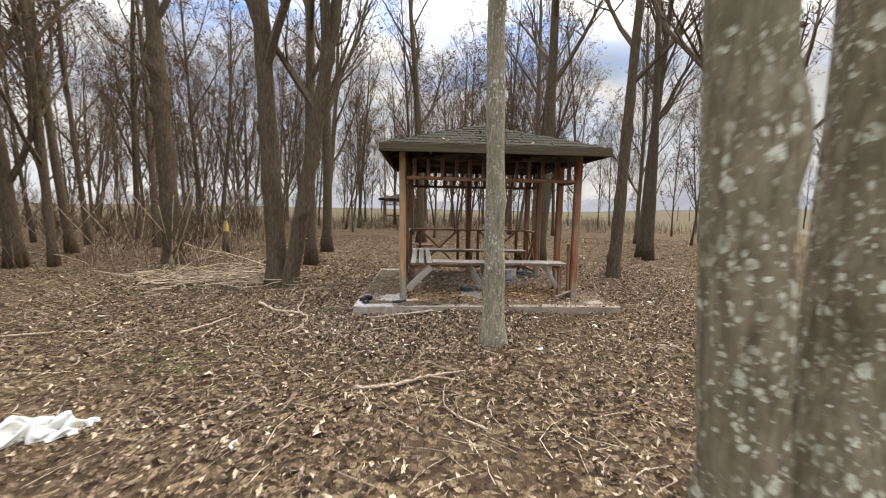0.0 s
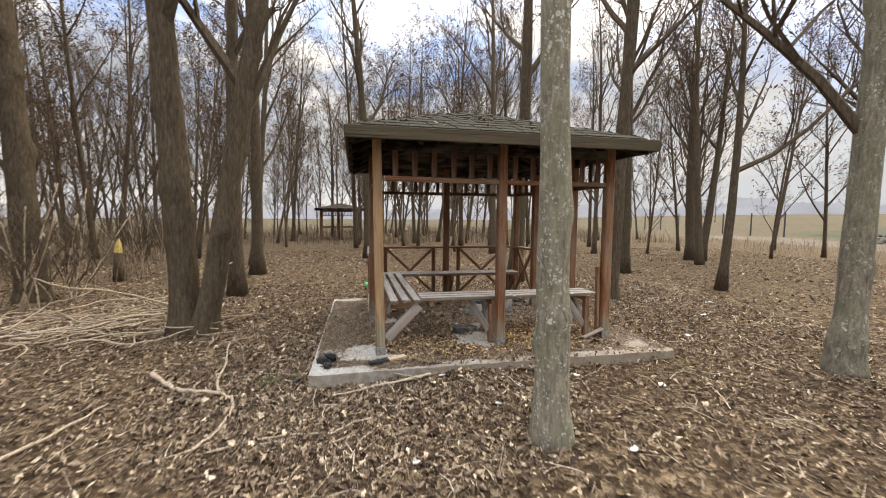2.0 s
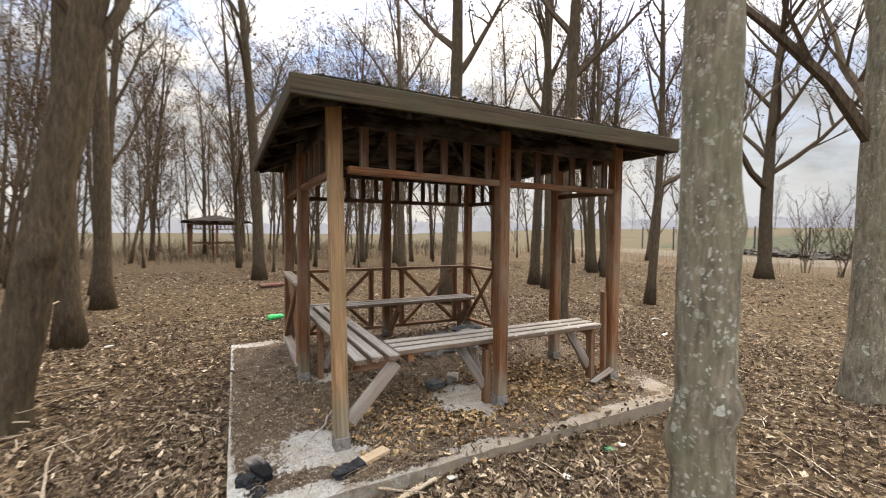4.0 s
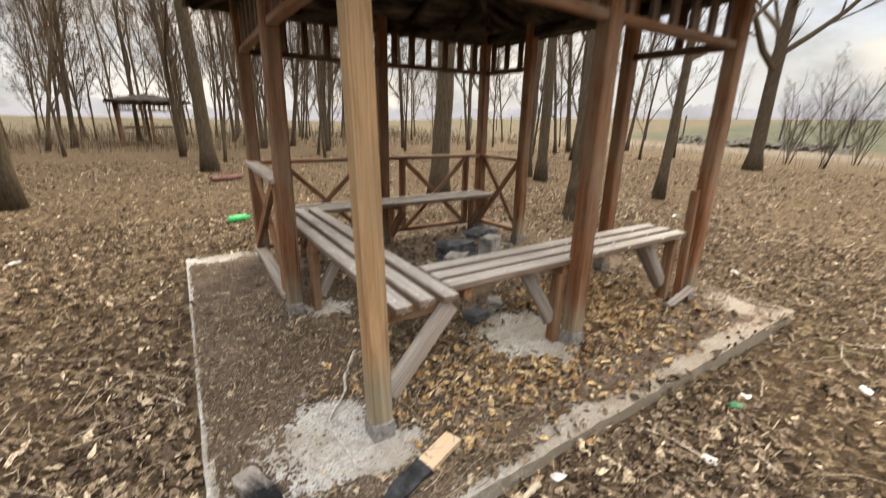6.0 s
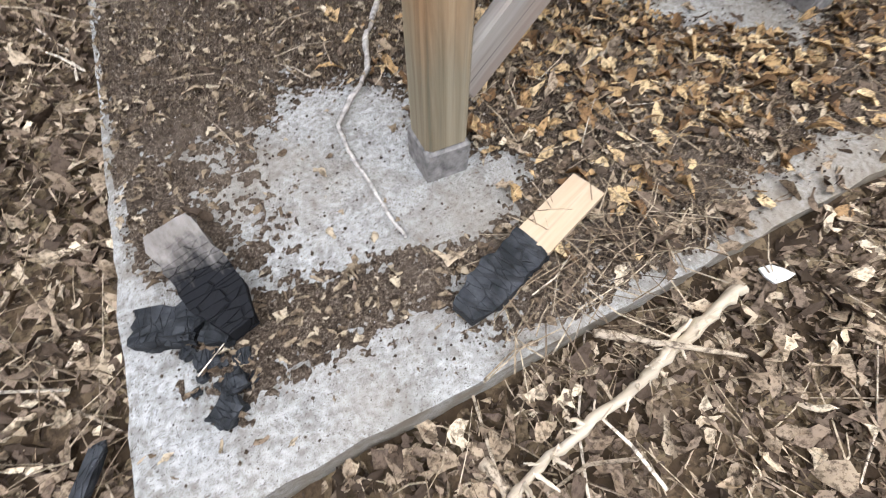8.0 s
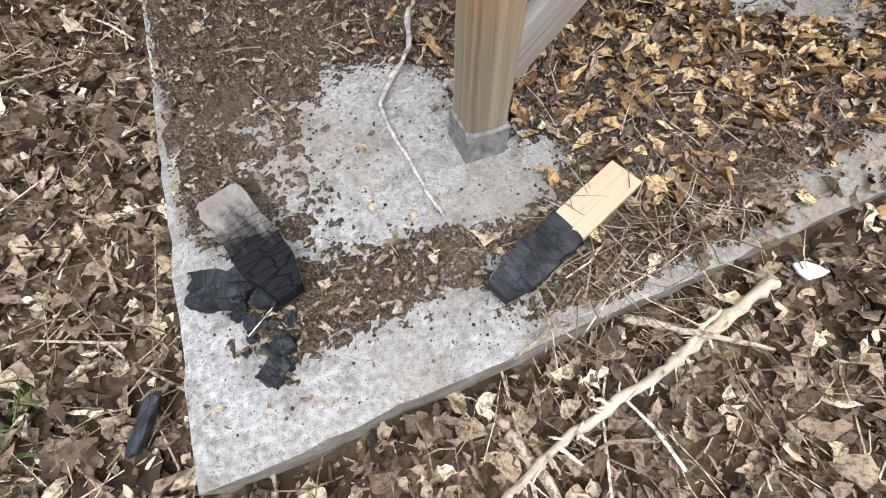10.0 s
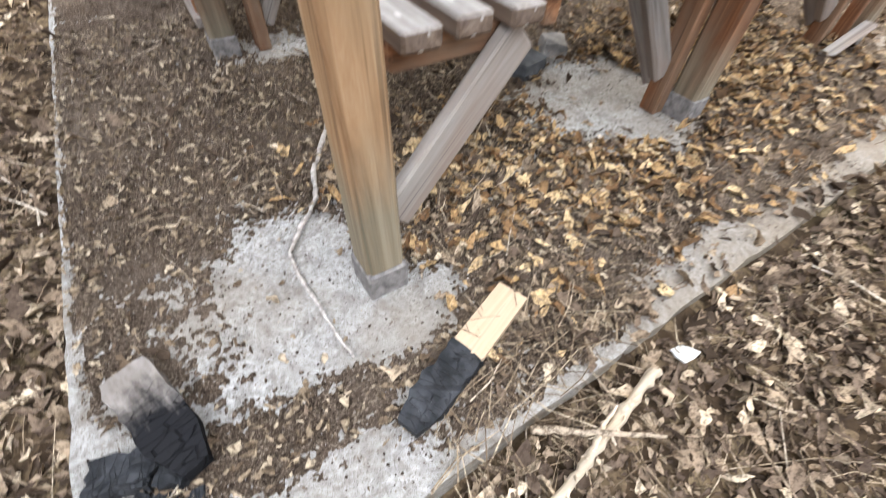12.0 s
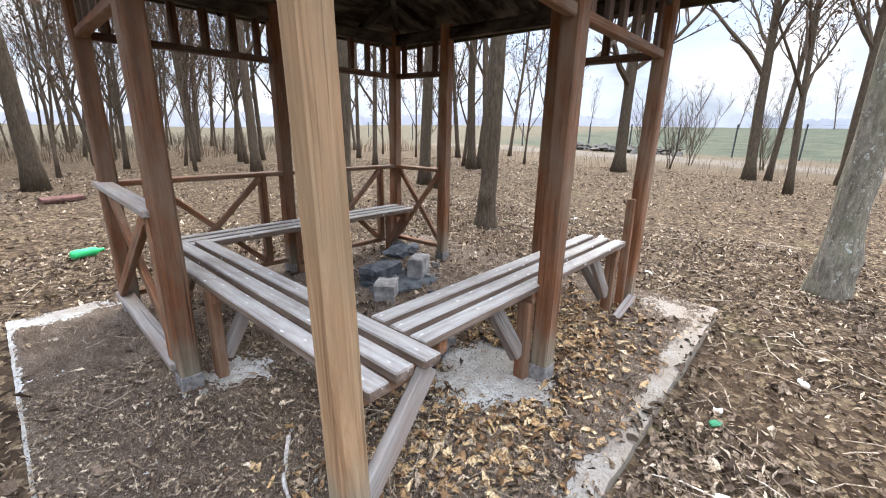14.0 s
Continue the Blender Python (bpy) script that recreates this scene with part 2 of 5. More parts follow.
def concrete_material():
    m = Mat("weathered_concrete", 0.92)
    w = m.world()
    fine = m.noise(w, 85, 8, 0.85)
    mid = m.noise(w, 14, 6, 0.65)
    big = m.noise(w, 2.2, 4, 0.6)
    col = m.ramp(fine, [(0.38, (0.2, 0.185, 0.16)), (0.47, (0.46, 0.445, 0.41)), (0.58, (0.68, 0.675, 0.645))])
    grit = m.noise(w, 42, 6, 0.75)
    col = m.mix(m.ramp(grit, [(0.52, 0.0), (0.62, 0.6)]), col, (0.2, 0.175, 0.14))
    pores = m.noise(w, 170, 6, 0.8)
    col = m.mix(m.ramp(pores, [(0.54, 0.0), (0.6, 0.9)]), col, (0.085, 0.07, 0.055))
    col = m.mix(m.ramp(mid, [(0.5, 0.0), (0.62, 0.6)]), col, m.ramp(pores, [(0.42, (0.3, 0.285, 0.255)), (0.58, (0.11, 0.09, 0.07))]))
    col = m.mix(m.ramp(big, [(0.4, 0.0), (0.65, 0.6)]), col, (0.27, 0.225, 0.175))
    dust = m.maths("ADD", m.maths("DIVIDE", m.maths("SUBTRACT", m.maths("SUBTRACT", m.split(w)[0], m.maths("MULTIPLY", m.split(w)[1], 1.3)), 0.35), 1.3, True), m.maths("MULTIPLY", m.maths("SUBTRACT", big, 0.5), 1.2), True)
    col = m.mix(m.maths("MULTIPLY", dust, 0.75), col, m.ramp(fine, [(0.35, (0.18, 0.14, 0.1)), (0.65, (0.35, 0.285, 0.215))]))
    side = m.maths("SUBTRACT", 1.0, m.maths("ABSOLUTE", m.split(m.n("ShaderNodeNewGeometry").outputs["Normal"])[2]), True)
    col = m.mix(m.maths("MULTIPLY", side, m.ramp(mid, [(0.35, 0.25), (0.6, 0.85)])), col, (0.25, 0.205, 0.15))      # earth splashed on the edges
    return m.done(col, m.mix(0.5, fine, grit), 1.0, 0.012)


CONCRETE = concrete_material()


def soil_material():
    m = Mat("dark_soil", 0.97)
    w = m.world()
    fine = m.noise(w, 150, 6, 0.85)
    mid = m.noise(w, 9, 5, 0.6)
    col = m.ramp(fine, [(0.37, (0.02, 0.014, 0.01)), (0.53, (0.165, 0.12, 0.086)), (0.66, (0.62, 0.52, 0.4))])
    col = m.mix(m.ramp(mid, [(0.4, 0.0), (0.62, 0.6)]), col, m.ramp(fine, [(0.38, (0.03, 0.021, 0.015)), (0.6, (0.13, 0.095, 0.068))]))
    col = m.mix(m.ramp(m.noise(w, 2.4, 4, 0.6), [(0.5, 0.0), (0.66, 0.4)]), col, (0.24, 0.185, 0.14))
    return m.done(col, fine, 0.9, 0.012)


SOIL = soil_material()


def ground_material():
    m = Mat("woodland_ground", 0.95)
    w = m.world()
    xyz = m.split(w)
    # leaf litter: small overlapping flecks of many browns
    cell = m.n("ShaderNodeTexVoronoi", Scale=24.0)
    warp = m.n("ShaderNodeMixRGB")
    warp.inputs[0].default_value = 0.06
    m.link(w, warp.inputs[1])
    nn = m.n("ShaderNodeTexNoise", Scale=14.0, Detail=3.0)
    m.link(w, nn.inputs["Vector"])
    m.link(nn.outputs["Color"], warp.inputs[2])
    m.link(warp.outputs[0], cell.inputs["Vector"])
    sep = m.n("ShaderNodeSeparateColor")
    m.link(cell.outputs["Color"], sep.inputs[0])
    leaf = m.ramp(sep.outputs[0], [(0.0, (0.024, 0.015, 0.009)), (0.35, (0.064, 0.043, 0.026)), (0.7, (0.125, 0.087, 0.052)), (1.0, (0.27, 0.2, 0.12))])
    fine = m.noise(w, 60, 5, 0.7)
    leaf = m.mix(m.ramp(fine, [(0.38, 0.85), (0.54, 0.0)]), leaf, (0.03, 0.021, 0.014))
    big = m.noise(w, 0.55, 5, 0.62)
    leaf = m.mix(m.ramp(big, [(0.46, 0.0), (0.7, 0.5)]), leaf, (0.09, 0.06, 0.036))
    green = m.noise(m.world((1.0, 1.0, 1.0)), 0.9, 5, 0.65)
    leaf = m.mix(m.ramp(green, [(0.6, 0.0), (0.76, 0.35)]), leaf, (0.1, 0.105, 0.035))
    # dry straw-coloured verge, pale track and green field beyond
    u = m.maths("ADD", m.maths("SUBTRACT", xyz[0], m.maths("MULTIPLY", xyz[1], 0.22)), m.maths("MULTIPLY", m.noise(w, 0.3, 4), 5.0))
    straw = m.ramp(m.noise(w, 3.0, 6, 0.7), [(0.3, (0.06, 0.044, 0.028)), (0.7, (0.115, 0.088, 0.056))])
    track = m.ramp(m.noise(w, 1.2, 6, 0.7), [(0.3, (0.085, 0.07, 0.052)), (0.7, (0.15, 0.125, 0.096))])
    grass = m.ramp(m.noise(w, 0.5, 7, 0.7), [(0.3, (0.03, 0.035, 0.023)), (0.5, (0.05, 0.056, 0.036)), (0.74, (0.09, 0.079, 0.05))])

    def step(a, b):
        return m.maths("DIVIDE", m.maths("SUBTRACT", u, a), b - a, True)

    col = m.mix(step(21.5, 24.5), leaf, straw)
    col = m.mix(step(25.5, 26.5), col, track)
    col = m.mix(step(31.0, 32.5), col, straw)
    col = m.mix(step(35.0, 39.0), col, grass)
    # dry grassland behind the wood
    vv = m.maths("ADD", xyz[1], m.maths("MULTIPLY", m.noise(w, 0.2, 3), 8.0))
    dry = m.ramp(m.noise(w, 1.5, 6, 0.7), [(0.3, (0.058, 0.048, 0.03)), (0.7, (0.105, 0.086, 0.055))])
    col = m.mix(m.maths("DIVIDE", m.maths("SUBTRACT", vv, 31.0), 6.0, True), col, dry)
    return m.done(col, m.mix(0.6, fine, cell.outputs["Distance"]), 0.9, 0.02)


GROUND = ground_material()


def leaf_material(name, stops):
    m = Mat(name, 0.8)
    r = m.island()
    col = m.ramp(r, stops)
    v = m.noise(m.world(), 85, 5, 0.7)
    col = m.mix(m.ramp(v, [(0.4, 0.75), (0.54, 0.0)]), col, (0.05, 0.034, 0.022))
    return m.done(col, v, 0.7, 0.005)


LEAF = leaf_material("fallen_leaf", [(0.0, (0.04, 0.028, 0.019)), (0.25, (0.12, 0.085, 0.062)), (0.58, (0.25, 0.182, 0.126)), (0.86, (0.43, 0.325, 0.22)), (1.0, (0.76, 0.62, 0.44))])
LEAF_TAN = leaf_material("fallen_tan_leaf", [(0.0, (0.1, 0.056, 0.028)), (0.3, (0.28, 0.16, 0.078)), (0.65, (0.49, 0.315, 0.15)), (1.0, (0.75, 0.56, 0.32))])
LEAF_DRY = leaf_material("hanging_dead_leaf", [(0.0, (0.06, 0.038, 0.024)), (1.0, (0.16, 0.09, 0.05))])
STRAW = leaf_material("dry_straw", [(0.0, (0.14, 0.098, 0.064)), (0.6, (0.31, 0.235, 0.155)), (1.0, (0.54, 0.44, 0.31))])
DRY_STEM = leaf_material("standing_dry_stem", [(0.0, (0.09, 0.064, 0.042)), (0.6, (0.18, 0.135, 0.09)), (1.0, (0.32, 0.25, 0.17))])
STICK = leaf_material("dead_stick", [(0.0, (0.26, 0.19, 0.13)), (0.6, (0.45, 0.36, 0.26)), (1.0, (0.66, 0.57, 0.45))])


def bark(name, base, lichen=0.0, pale=(0.4, 0.41, 0.35)):
    m = Mat(name, 0.93)
    v = m.coords((1, 1, 0.22))
    streak = m.noise(v, 34, 6, 0.7, 0.5)
    mid = m.noise(m.coords((1, 1, 0.6)), 5, 5, 0.6)
    d = tuple(c * 0.42 for c in base)
    l = tuple(min(1, c * 1.7) for c in base)
    col = m.ramp(streak, [(0.3, d), (0.52, base), (0.75, l)])
    col = m.mix(m.ramp(mid, [(0.45, 0.0), (0.72, 0.5)]), col, (base[0] * 0.85, base[1] * 1.0, base[2] * 0.78))
    if lichen:
        vec = m.coords((1, 1, 0.8))
        wv = m.noise(vec, 7, 4, 0.6)
        bend = m.n("ShaderNodeMixRGB")
        bend.inputs[0].default_value = 0.045
        wn = m.n("ShaderNodeTexNoise", Scale=22.0, Detail=4.0)
        m.link(vec, wn.inputs["Vector"])
        m.link(vec, bend.inputs[1])
        m.link(wn.outputs["Color"], bend.inputs[2])
        for scale, size in ((30.0, 0.6), (75.0, 0.7)):
            vn = m.n("ShaderNodeTexVoronoi", Scale=scale)
            m.link(bend.outputs[0], vn.inputs["Vector"])
            sc = m.n("ShaderNodeSeparateColor")
            m.link(vn.outputs["Color"], sc.inputs[0])
            rad = m.maths("MULTIPLY", m.maths("POWER", sc.outputs[0], 2.5), size)
            spot = m.maths("MULTIPLY", m.maths("SUBTRACT", rad, vn.outputs["Distance"]), 9.0, True)
            cover = m.maths("MULTIPLY", spot, m.ramp(wv, [(0.62 - 0.3 * lichen, 0.15), (0.74 - 0.22 * lichen, 1.0)]))
            cover = m.maths("MULTIPLY", cover, m.ramp(m.noise(vec, 70, 3), [(0.3, 0.25), (0.55, 1.0)]))
            col = m.mix(cover, col, pale)
        stain = m.noise(m.coords((1, 1, 0.5)), 2.2, 5, 0.65)
        col = m.mix(m.ramp(stain, [(0.5, 0.0), (0.7, 0.45)]), col, (0.12, 0.125, 0.075))
    return m.done(col, m.mix(0.4, streak, mid), 0.9, 0.02)


BARK = bark("grey_brown_bark", (0.082, 0.062, 0.043))
BARK_FAR = bark("brown_bark", (0.095, 0.071, 0.05))
BARK_SPOTTED = bark("lichen_spotted_bark", (0.175, 0.145, 0.1), 0.8, (0.52, 0.53, 0.43))
BARK_LICHEN = bark("lichened_bark", (0.21, 0.183, 0.136), 0.6, (0.5, 0.52, 0.45))
BARK_RIGHT = bark("smooth_lichened_bark", (0.18, 0.155, 0.115), 0.45)


def plain(name, col, rough=0.6, var=0.25, scale=12):
    m = Mat(name, rough)
    n = m.noise(m.coords(), scale, 5, 0.6)
    a = tuple(c * (1 - var) for c in col)
    b = tuple(min(1, c * (1 + var)) for c in col)
    return m.done(m.ramp(n, [(0.3, a), (0.7, b)]), n, 0.3, 0.004)


SHINGLE = plain("mossy_shingle", (0.046, 0.043, 0.032), 0.95, 0.5, 25)
STEEL = plain("rusty_grey_steel", (0.2, 0.185, 0.17), 0.85, 0.5, 45)
STONE = plain("soot_stained_block", (0.26, 0.245, 0.225), 0.95, 0.6, 9)
STONE_DARK = plain("sooty_stone", (0.09, 0.095, 0.1), 0.9, 0.6, 9)
BAG = plain("white_plastic_film", (0.6, 0.6, 0.56), 0.45, 0.2, 10)
GREEN_PLASTIC = plain("green_plastic", (0.05, 0.5, 0.16), 0.3, 0.2, 10)
GREEN_DULL = plain("dull_green_plastic", (0.03, 0.2, 0.09), 0.4, 0.3, 10)
RED_BOARD = plain("faded_red_board", (0.14, 0.075, 0.06), 0.9, 0.4, 9)
YELLOW = plain("yellow_broken_wood", (0.5, 0.36, 0.12), 0.9, 0.3, 14)
FENCE_POST = plain("dark_fence_steel", (0.045, 0.045, 0.045), 0.7, 0.3, 8)
RUBBLE = plain("dark_rubble", (0.1, 0.09, 0.075), 0.95, 0.5, 3)
# distance haze over the trees is put into this pale bluish colour
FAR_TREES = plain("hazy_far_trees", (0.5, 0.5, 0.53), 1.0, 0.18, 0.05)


# ---------------------------------------------------------------- mesh helpers
def world_of(ob):
    m = ob.matrix_basis.copy()
    if ob.parent:
        m = world_of(ob.parent) @ ob.matrix_parent_inverse @ m
    return m


def adopt(ob, parent, m=None):
    """ob under parent, at the world pose m."""
    ob.matrix_basis = m or Matrix()
    if parent is not None:
        ob.parent = parent
        ob.matrix_parent_inverse = world_of(parent).inverted()
    return ob


def part(name, bm, material, parent, label="", m=None):
    me = bpy.data.meshes.new(name)
    bm.to_mesh(me)
    bm.free()
    me.materials.append(material)
    ob = adopt(new(name, me), parent, m)
    if label:
        ob["label"] = label
    return ob


def raw(name, verts, faces, materials, parent=None, smooth=False, slots=None):
    me = bpy.data.meshes.new(name)
    me.from_pydata(verts, [], faces)
    for mt in materials:
        me.materials.append(mt)
    if smooth:
        me.polygons.foreach_set("use_smooth", [True] * len(me.polygons))
    if slots is not None:
        me.polygons.foreach_set("material_index", slots)
    me.update()
    return adopt(new(name, me), parent)


def empty(name, x, y, z, label, category, group=""):
    ob = new(name)
    ob.empty_display_size = 0.1
    ob.matrix_basis = pose(x, y, z)
    return tagged(ob, label, category, group)


def box_bm(sx, sy, sz, bevel=0.004, wobble=0.0, cuts=0):
    bm = bmesh.new()
    bmesh.ops.create_cube(bm, size=1.0)
    bmesh.ops.scale(bm, vec=(sx, sy, sz), verts=bm.verts)
    if bevel:
        bmesh.ops.bevel(bm, geom=list(bm.edges), offset=bevel, segments=1, profile=0.5, affect="EDGES")
    if cuts:
        bmesh.ops.subdivide_edges(bm, edges=list(bm.edges), cuts=cuts, use_grid_fill=True)
    if wobble:
        for v in bm.verts:
            v.co += Vector([random.uniform(-wobble, wobble) for _ in range(3)])
    return bm


def along(p, q, up=(0, 0, 1)):
    """The pose at the middle of p-q with local x along it and local z near up."""
    p, q = Vector(p), Vector(q)
    x = (q - p).normalized()
    y = Vector(up).cross(x)
    if y.length < 1e-4:
        y = Vector((0, 1, 0)).cross(x)
    y.normalize()
    z = x.cross(y)
    m = Matrix((x, y, z)).transposed().to_4x4()
    m.translation = (p + q) / 2
    return m


def beam(name, p, q, w, h, material, parent, up=(0, 0, 1), bevel=0.005, label=""):
    """A timber from p to q, w wide across and h high along up."""
    return part(name, box_bm((Vector(q) - Vector(p)).length, w, h, bevel, 0.0012), material, parent, label, along(p, q, up))


def tube(verts, faces, pts, radii, sides, close=True, rough=0.0, knots=()):
    """A tapering round limb through pts; knots are swellings (height, way, size, how tall, how broad)."""
    start = len(verts)
    prev = None
    for i, p in enumerate(pts):
        a = pts[min(i + 1, len(pts) - 1)] - pts[max(i - 1, 0)]
        a = a.normalized() if a.length > 1e-6 else Vector((0, 0, 1))
        u = (prev - a * prev.dot(a)) if prev is not None else a.orthogonal()
        u = u.normalized() if u.length > 1e-6 else a.orthogonal().normalized()
        prev = u
        v = a.cross(u)
        for k in range(sides):
            ang = 2 * math.pi * k / sides
            r = radii[i]
            if rough:
                r *= 1 + rough * noise.noise(Vector((math.cos(ang) * 1.3, math.sin(ang) * 1.3, p.z * 1.7 + pts[0].x * 9)))
            out = u * math.cos(ang) + v * math.sin(ang)
            for kz, way, size, tall, broad in knots:
                if abs(p.z - kz) < tall * 2.5:
                    r += size * math.exp(-((p.z - kz) / tall) ** 2 - (1 - out.dot(Vector(way).normalized())) / broad)
            verts.append(tuple(p + out * r))
    for i in range(len(pts) - 1):
        for k in range(sides):
            b, c = start + i * sides + k, start + i * sides + (k + 1) % sides
            faces.append((b, c, c + sides, b + sides))
    if close:
        faces.append(tuple(start + sides - 1 - k for k in range(sides)))
        faces.append(tuple(start + (len(pts) - 1) * sides + k for k in range(sides)))


# ---------------------------------------------------------------- ground
def ground_z(x, y):
    z = -0.13 + 0.03 * noise.noise(Vector((x * 0.6, y * 0.6, 0))) + 0.012 * noise.noise(Vector((x * 3, y * 3, 5)))
    d = math.hypot(x - 4, y - 2)
    if d > 9:
        z += min(1, (d - 9) / 12) * 0.12 * noise.noise(Vector((x * 0.16, y * 0.16, 3)))
    dx, dy = max(-0.64 - x, 0, x - 3.2), max(-0.42 - y, 0, y - 3.13)
    e = math.hypot(dx, dy)
    if e < 1.2:
        corner = math.hypot(x + 0.64, y + 0.42)
        z += 0.062 * math.exp(-e / 0.2) * (0.75 + 0.6 * noise.noise(Vector((x * 1.6, y * 1.6, 12)))) * min(1.0, max(0.0, (corner - 0.45) / 0.5))
    if x > 36:
        z += 5.2 * (1 - math.exp(-max(0.0, x - 36 - 0.2 * y) / 90)) if x - 36 - 0.2 * y > 0 else 0
    return z


def build_ground():
    def axis(lo, hi, centre, fine):
        vals, step, c = [centre], fine, centre
        while c < hi:
            c += step
            step *= 1.0 if abs(c - centre) < 5 else 1.09
            vals.append(c)
        c, step = centre, fine
        while c > lo:
            c -= step
            step *= 1.0 if abs(c - centre) < 5 else 1.09
            vals.insert(0, c)
        return vals
    xs, ys = axis(-2500, 2500, 0.5, 0.1), axis(-2500, 2500, -1.5, 0.1)
    verts = [(x, y, ground_z(x, y)) for y in ys for x in xs]
    nx = len(xs)
    faces = [(j * nx + i, j * nx + i + 1, (j + 1) * nx + i + 1, (j + 1) * nx + i) for j in range(len(ys) - 1) for i in range(nx - 1)]
    ob = raw("ground", verts, faces, [GROUND], None, True)
    tagged(ob, "brown woodland ground covered in fallen leaves, with a pale track and field beyond", "ground", kind="structure")


build_ground()

# ---------------------------------------------------------------- concrete slab and soil on it
SX0, SX1, SY0, SY1 = -0.64, 3.2, -0.42, 3.13


def skew(x, y):
    """The slab is not quite square: its left edge runs inwards, its front edge backwards."""
    u, v = (x - SX0) / (SX1 - SX0), (y - SY0) / (SY1 - SY0)
    return x + 0.06 * (1 - u) * v + 0.02 * u, y + 0.04 * u


def build_slab():
    verts, faces = [], []
    nx, ny = 96, 84

    def edge(s, k):
        return 0.006 * noise.noise(Vector((s * 5, k, 0))) + 0.006 * noise.noise(Vector((s * 17, k, 4)))

    grid = {}
    for j in range(ny + 1):
        for i in range(nx + 1):
            x, y = SX0 + (SX1 - SX0) * i / nx, SY0 + (SY1 - SY0) * j / ny
            z = 0.003 * noise.noise(Vector((x * 6, y * 6, 0)))
            if i == 0:
                x += edge(y, 1)
            if i == nx:
                x += edge(y, 2)
            if j == 0:
                y += edge(x, 3)
            if j == ny:
                y += edge(x, 4)
            if i in (0, nx) or j in (0, ny):
                z -= 0.010 + 0.008 * noise.noise(Vector((x * 9, y * 9, 2)))
            grid[i, j] = len(verts)
            verts.append((*skew(x, y), z))
    for j in range(ny):
        for i in range(nx):
            faces.append((grid[i, j], grid[i + 1, j], grid[i + 1, j + 1], grid[i, j + 1]))
    rim = [(i, 0) for i in range(nx)] + [(nx, j) for j in range(ny)] + [(i, ny) for i in range(nx, 0, -1)] + [(0, j) for j in range(ny, 0, -1)]
    low = []
    for k in rim:
        x, y, z = verts[grid[k]]
        low.append(len(verts))
        verts.append((x + 0.008 * noise.noise(Vector((x * 11, y * 11, 7))), y + 0.008 * noise.noise(Vector((x * 11, y * 11, 9))), -0.24))
    for a in range(len(rim)):
        b = (a + 1) % len(rim)
        faces.append((grid[rim[b]], grid[rim[a]], low[a], low[b]))
    faces.append(tuple(reversed(low)))
    ob = raw("concrete_slab", verts, faces, [CONCRETE])
    tagged(ob, "cracked pale grey concrete slab half buried under soil", "slab", kind="structure")


build_slab()

BARE = ((-0.14, 0.16, 0.22, 0.24, 0.036), (-0.02, -0.05, 0.16, 0.1, 0.032), (-0.36, -0.36, 0.34, 0.1, 0.032), (-0.58, -0.12, 0.07, 0.26, 0.028), (-0.32, -0.1, 0.15, 0.12, 0.012), (1.2, 0.38, 0.31, 0.3, 0.05),
        (0.22, 1.40, 0.2, 0.15, 0.03), (2.93, -0.16, 0.24, 0.2, 0.024), (1.5, -0.39, 0.9, 0.06, 0.027), (2.6, -0.39, 0.6, 0.06, 0.027), (0.86, -0.36, 0.3, 0.09, 0.024), (-0.36, 2.98, 0.36, 0.12, 0.034),
        (1.9, 1.9, 0.45, 0.3, 0.016), (2.2, -0.35, 0.3, 0.08, 0.02))


def soil_z(x, y):
    z = 0.014 + 0.008 * noise.noise(Vector((x * 2.2, y * 2.2, 1))) + 0.012 * noise.noise(Vector((x * 8, y * 8, 2))) + 0.010 * noise.noise(Vector((x * 24, y * 24, 3))) + 0.012 * noise.noise(Vector((x * 55, y * 55, 6))) + 0.012 * noise.noise(Vector((x * 120, y * 120, 7)))
    for bx, by, rx, ry, dep in BARE:
        z -= dep * math.exp(-(((x - bx) / rx) ** 2 + ((y - by) / ry) ** 2))
    e = min(x - SX0, y - SY0, SX1 - x, SY1 - y)
    z -= 0.03 * max(0.0, 1 - e / 0.045)
    return z


def build_soil():
    # a finer mesh near the front corner, where the walk comes closest
    gx = np.concatenate([np.linspace(SX0 + 0.015, 0.75, 235), np.linspace(0.75, SX1 - 0.015, 150)[1:]]).tolist()
    gy = np.concatenate([np.linspace(SY0 + 0.015, 0.75, 195), np.linspace(0.75, SY1 - 0.015, 140)[1:]]).tolist()
    nx, ny = len(gx) - 1, len(gy) - 1
    verts = [(*skew(x, y), soil_z(x, y)) for y in gy for x in gx]
    faces = [(j * (nx + 1) + i, j * (nx + 1) + i + 1, (j + 1) * (nx + 1) + i + 1, (j + 1) * (nx + 1) + i) for j in range(ny) for i in range(nx)]
    ob = raw("soil", verts, faces, [SOIL], None, True)
    tagged(ob, "thin layer of dark brown soil lying on the concrete slab", "soil", kind="structure")


build_soil()

# ---------------------------------------------------------------- gazebo
PW = 0.1
POSTS = {"fl": (0.034, 0.048), "fm": (1.38, 0.165), "fr": (2.70, 0.175), "lm": (0.02, 1.44), "bl": (0.06, 2.75),
         "bm": (1.31, 2.73), "br": (2.57, 2.70), "r1": (2.63, 2.04), "r2": (2.68, 0.945)}
EX0, EX1, EY0, EY1 = -0.285, 3.01, -0.21, 3.12
EAVE, APEX = 2.28, 2.88
CX, CY = (EX0 + EX1) / 2, (EY0 + EY1) / 2
RAIL_Z = 1.82


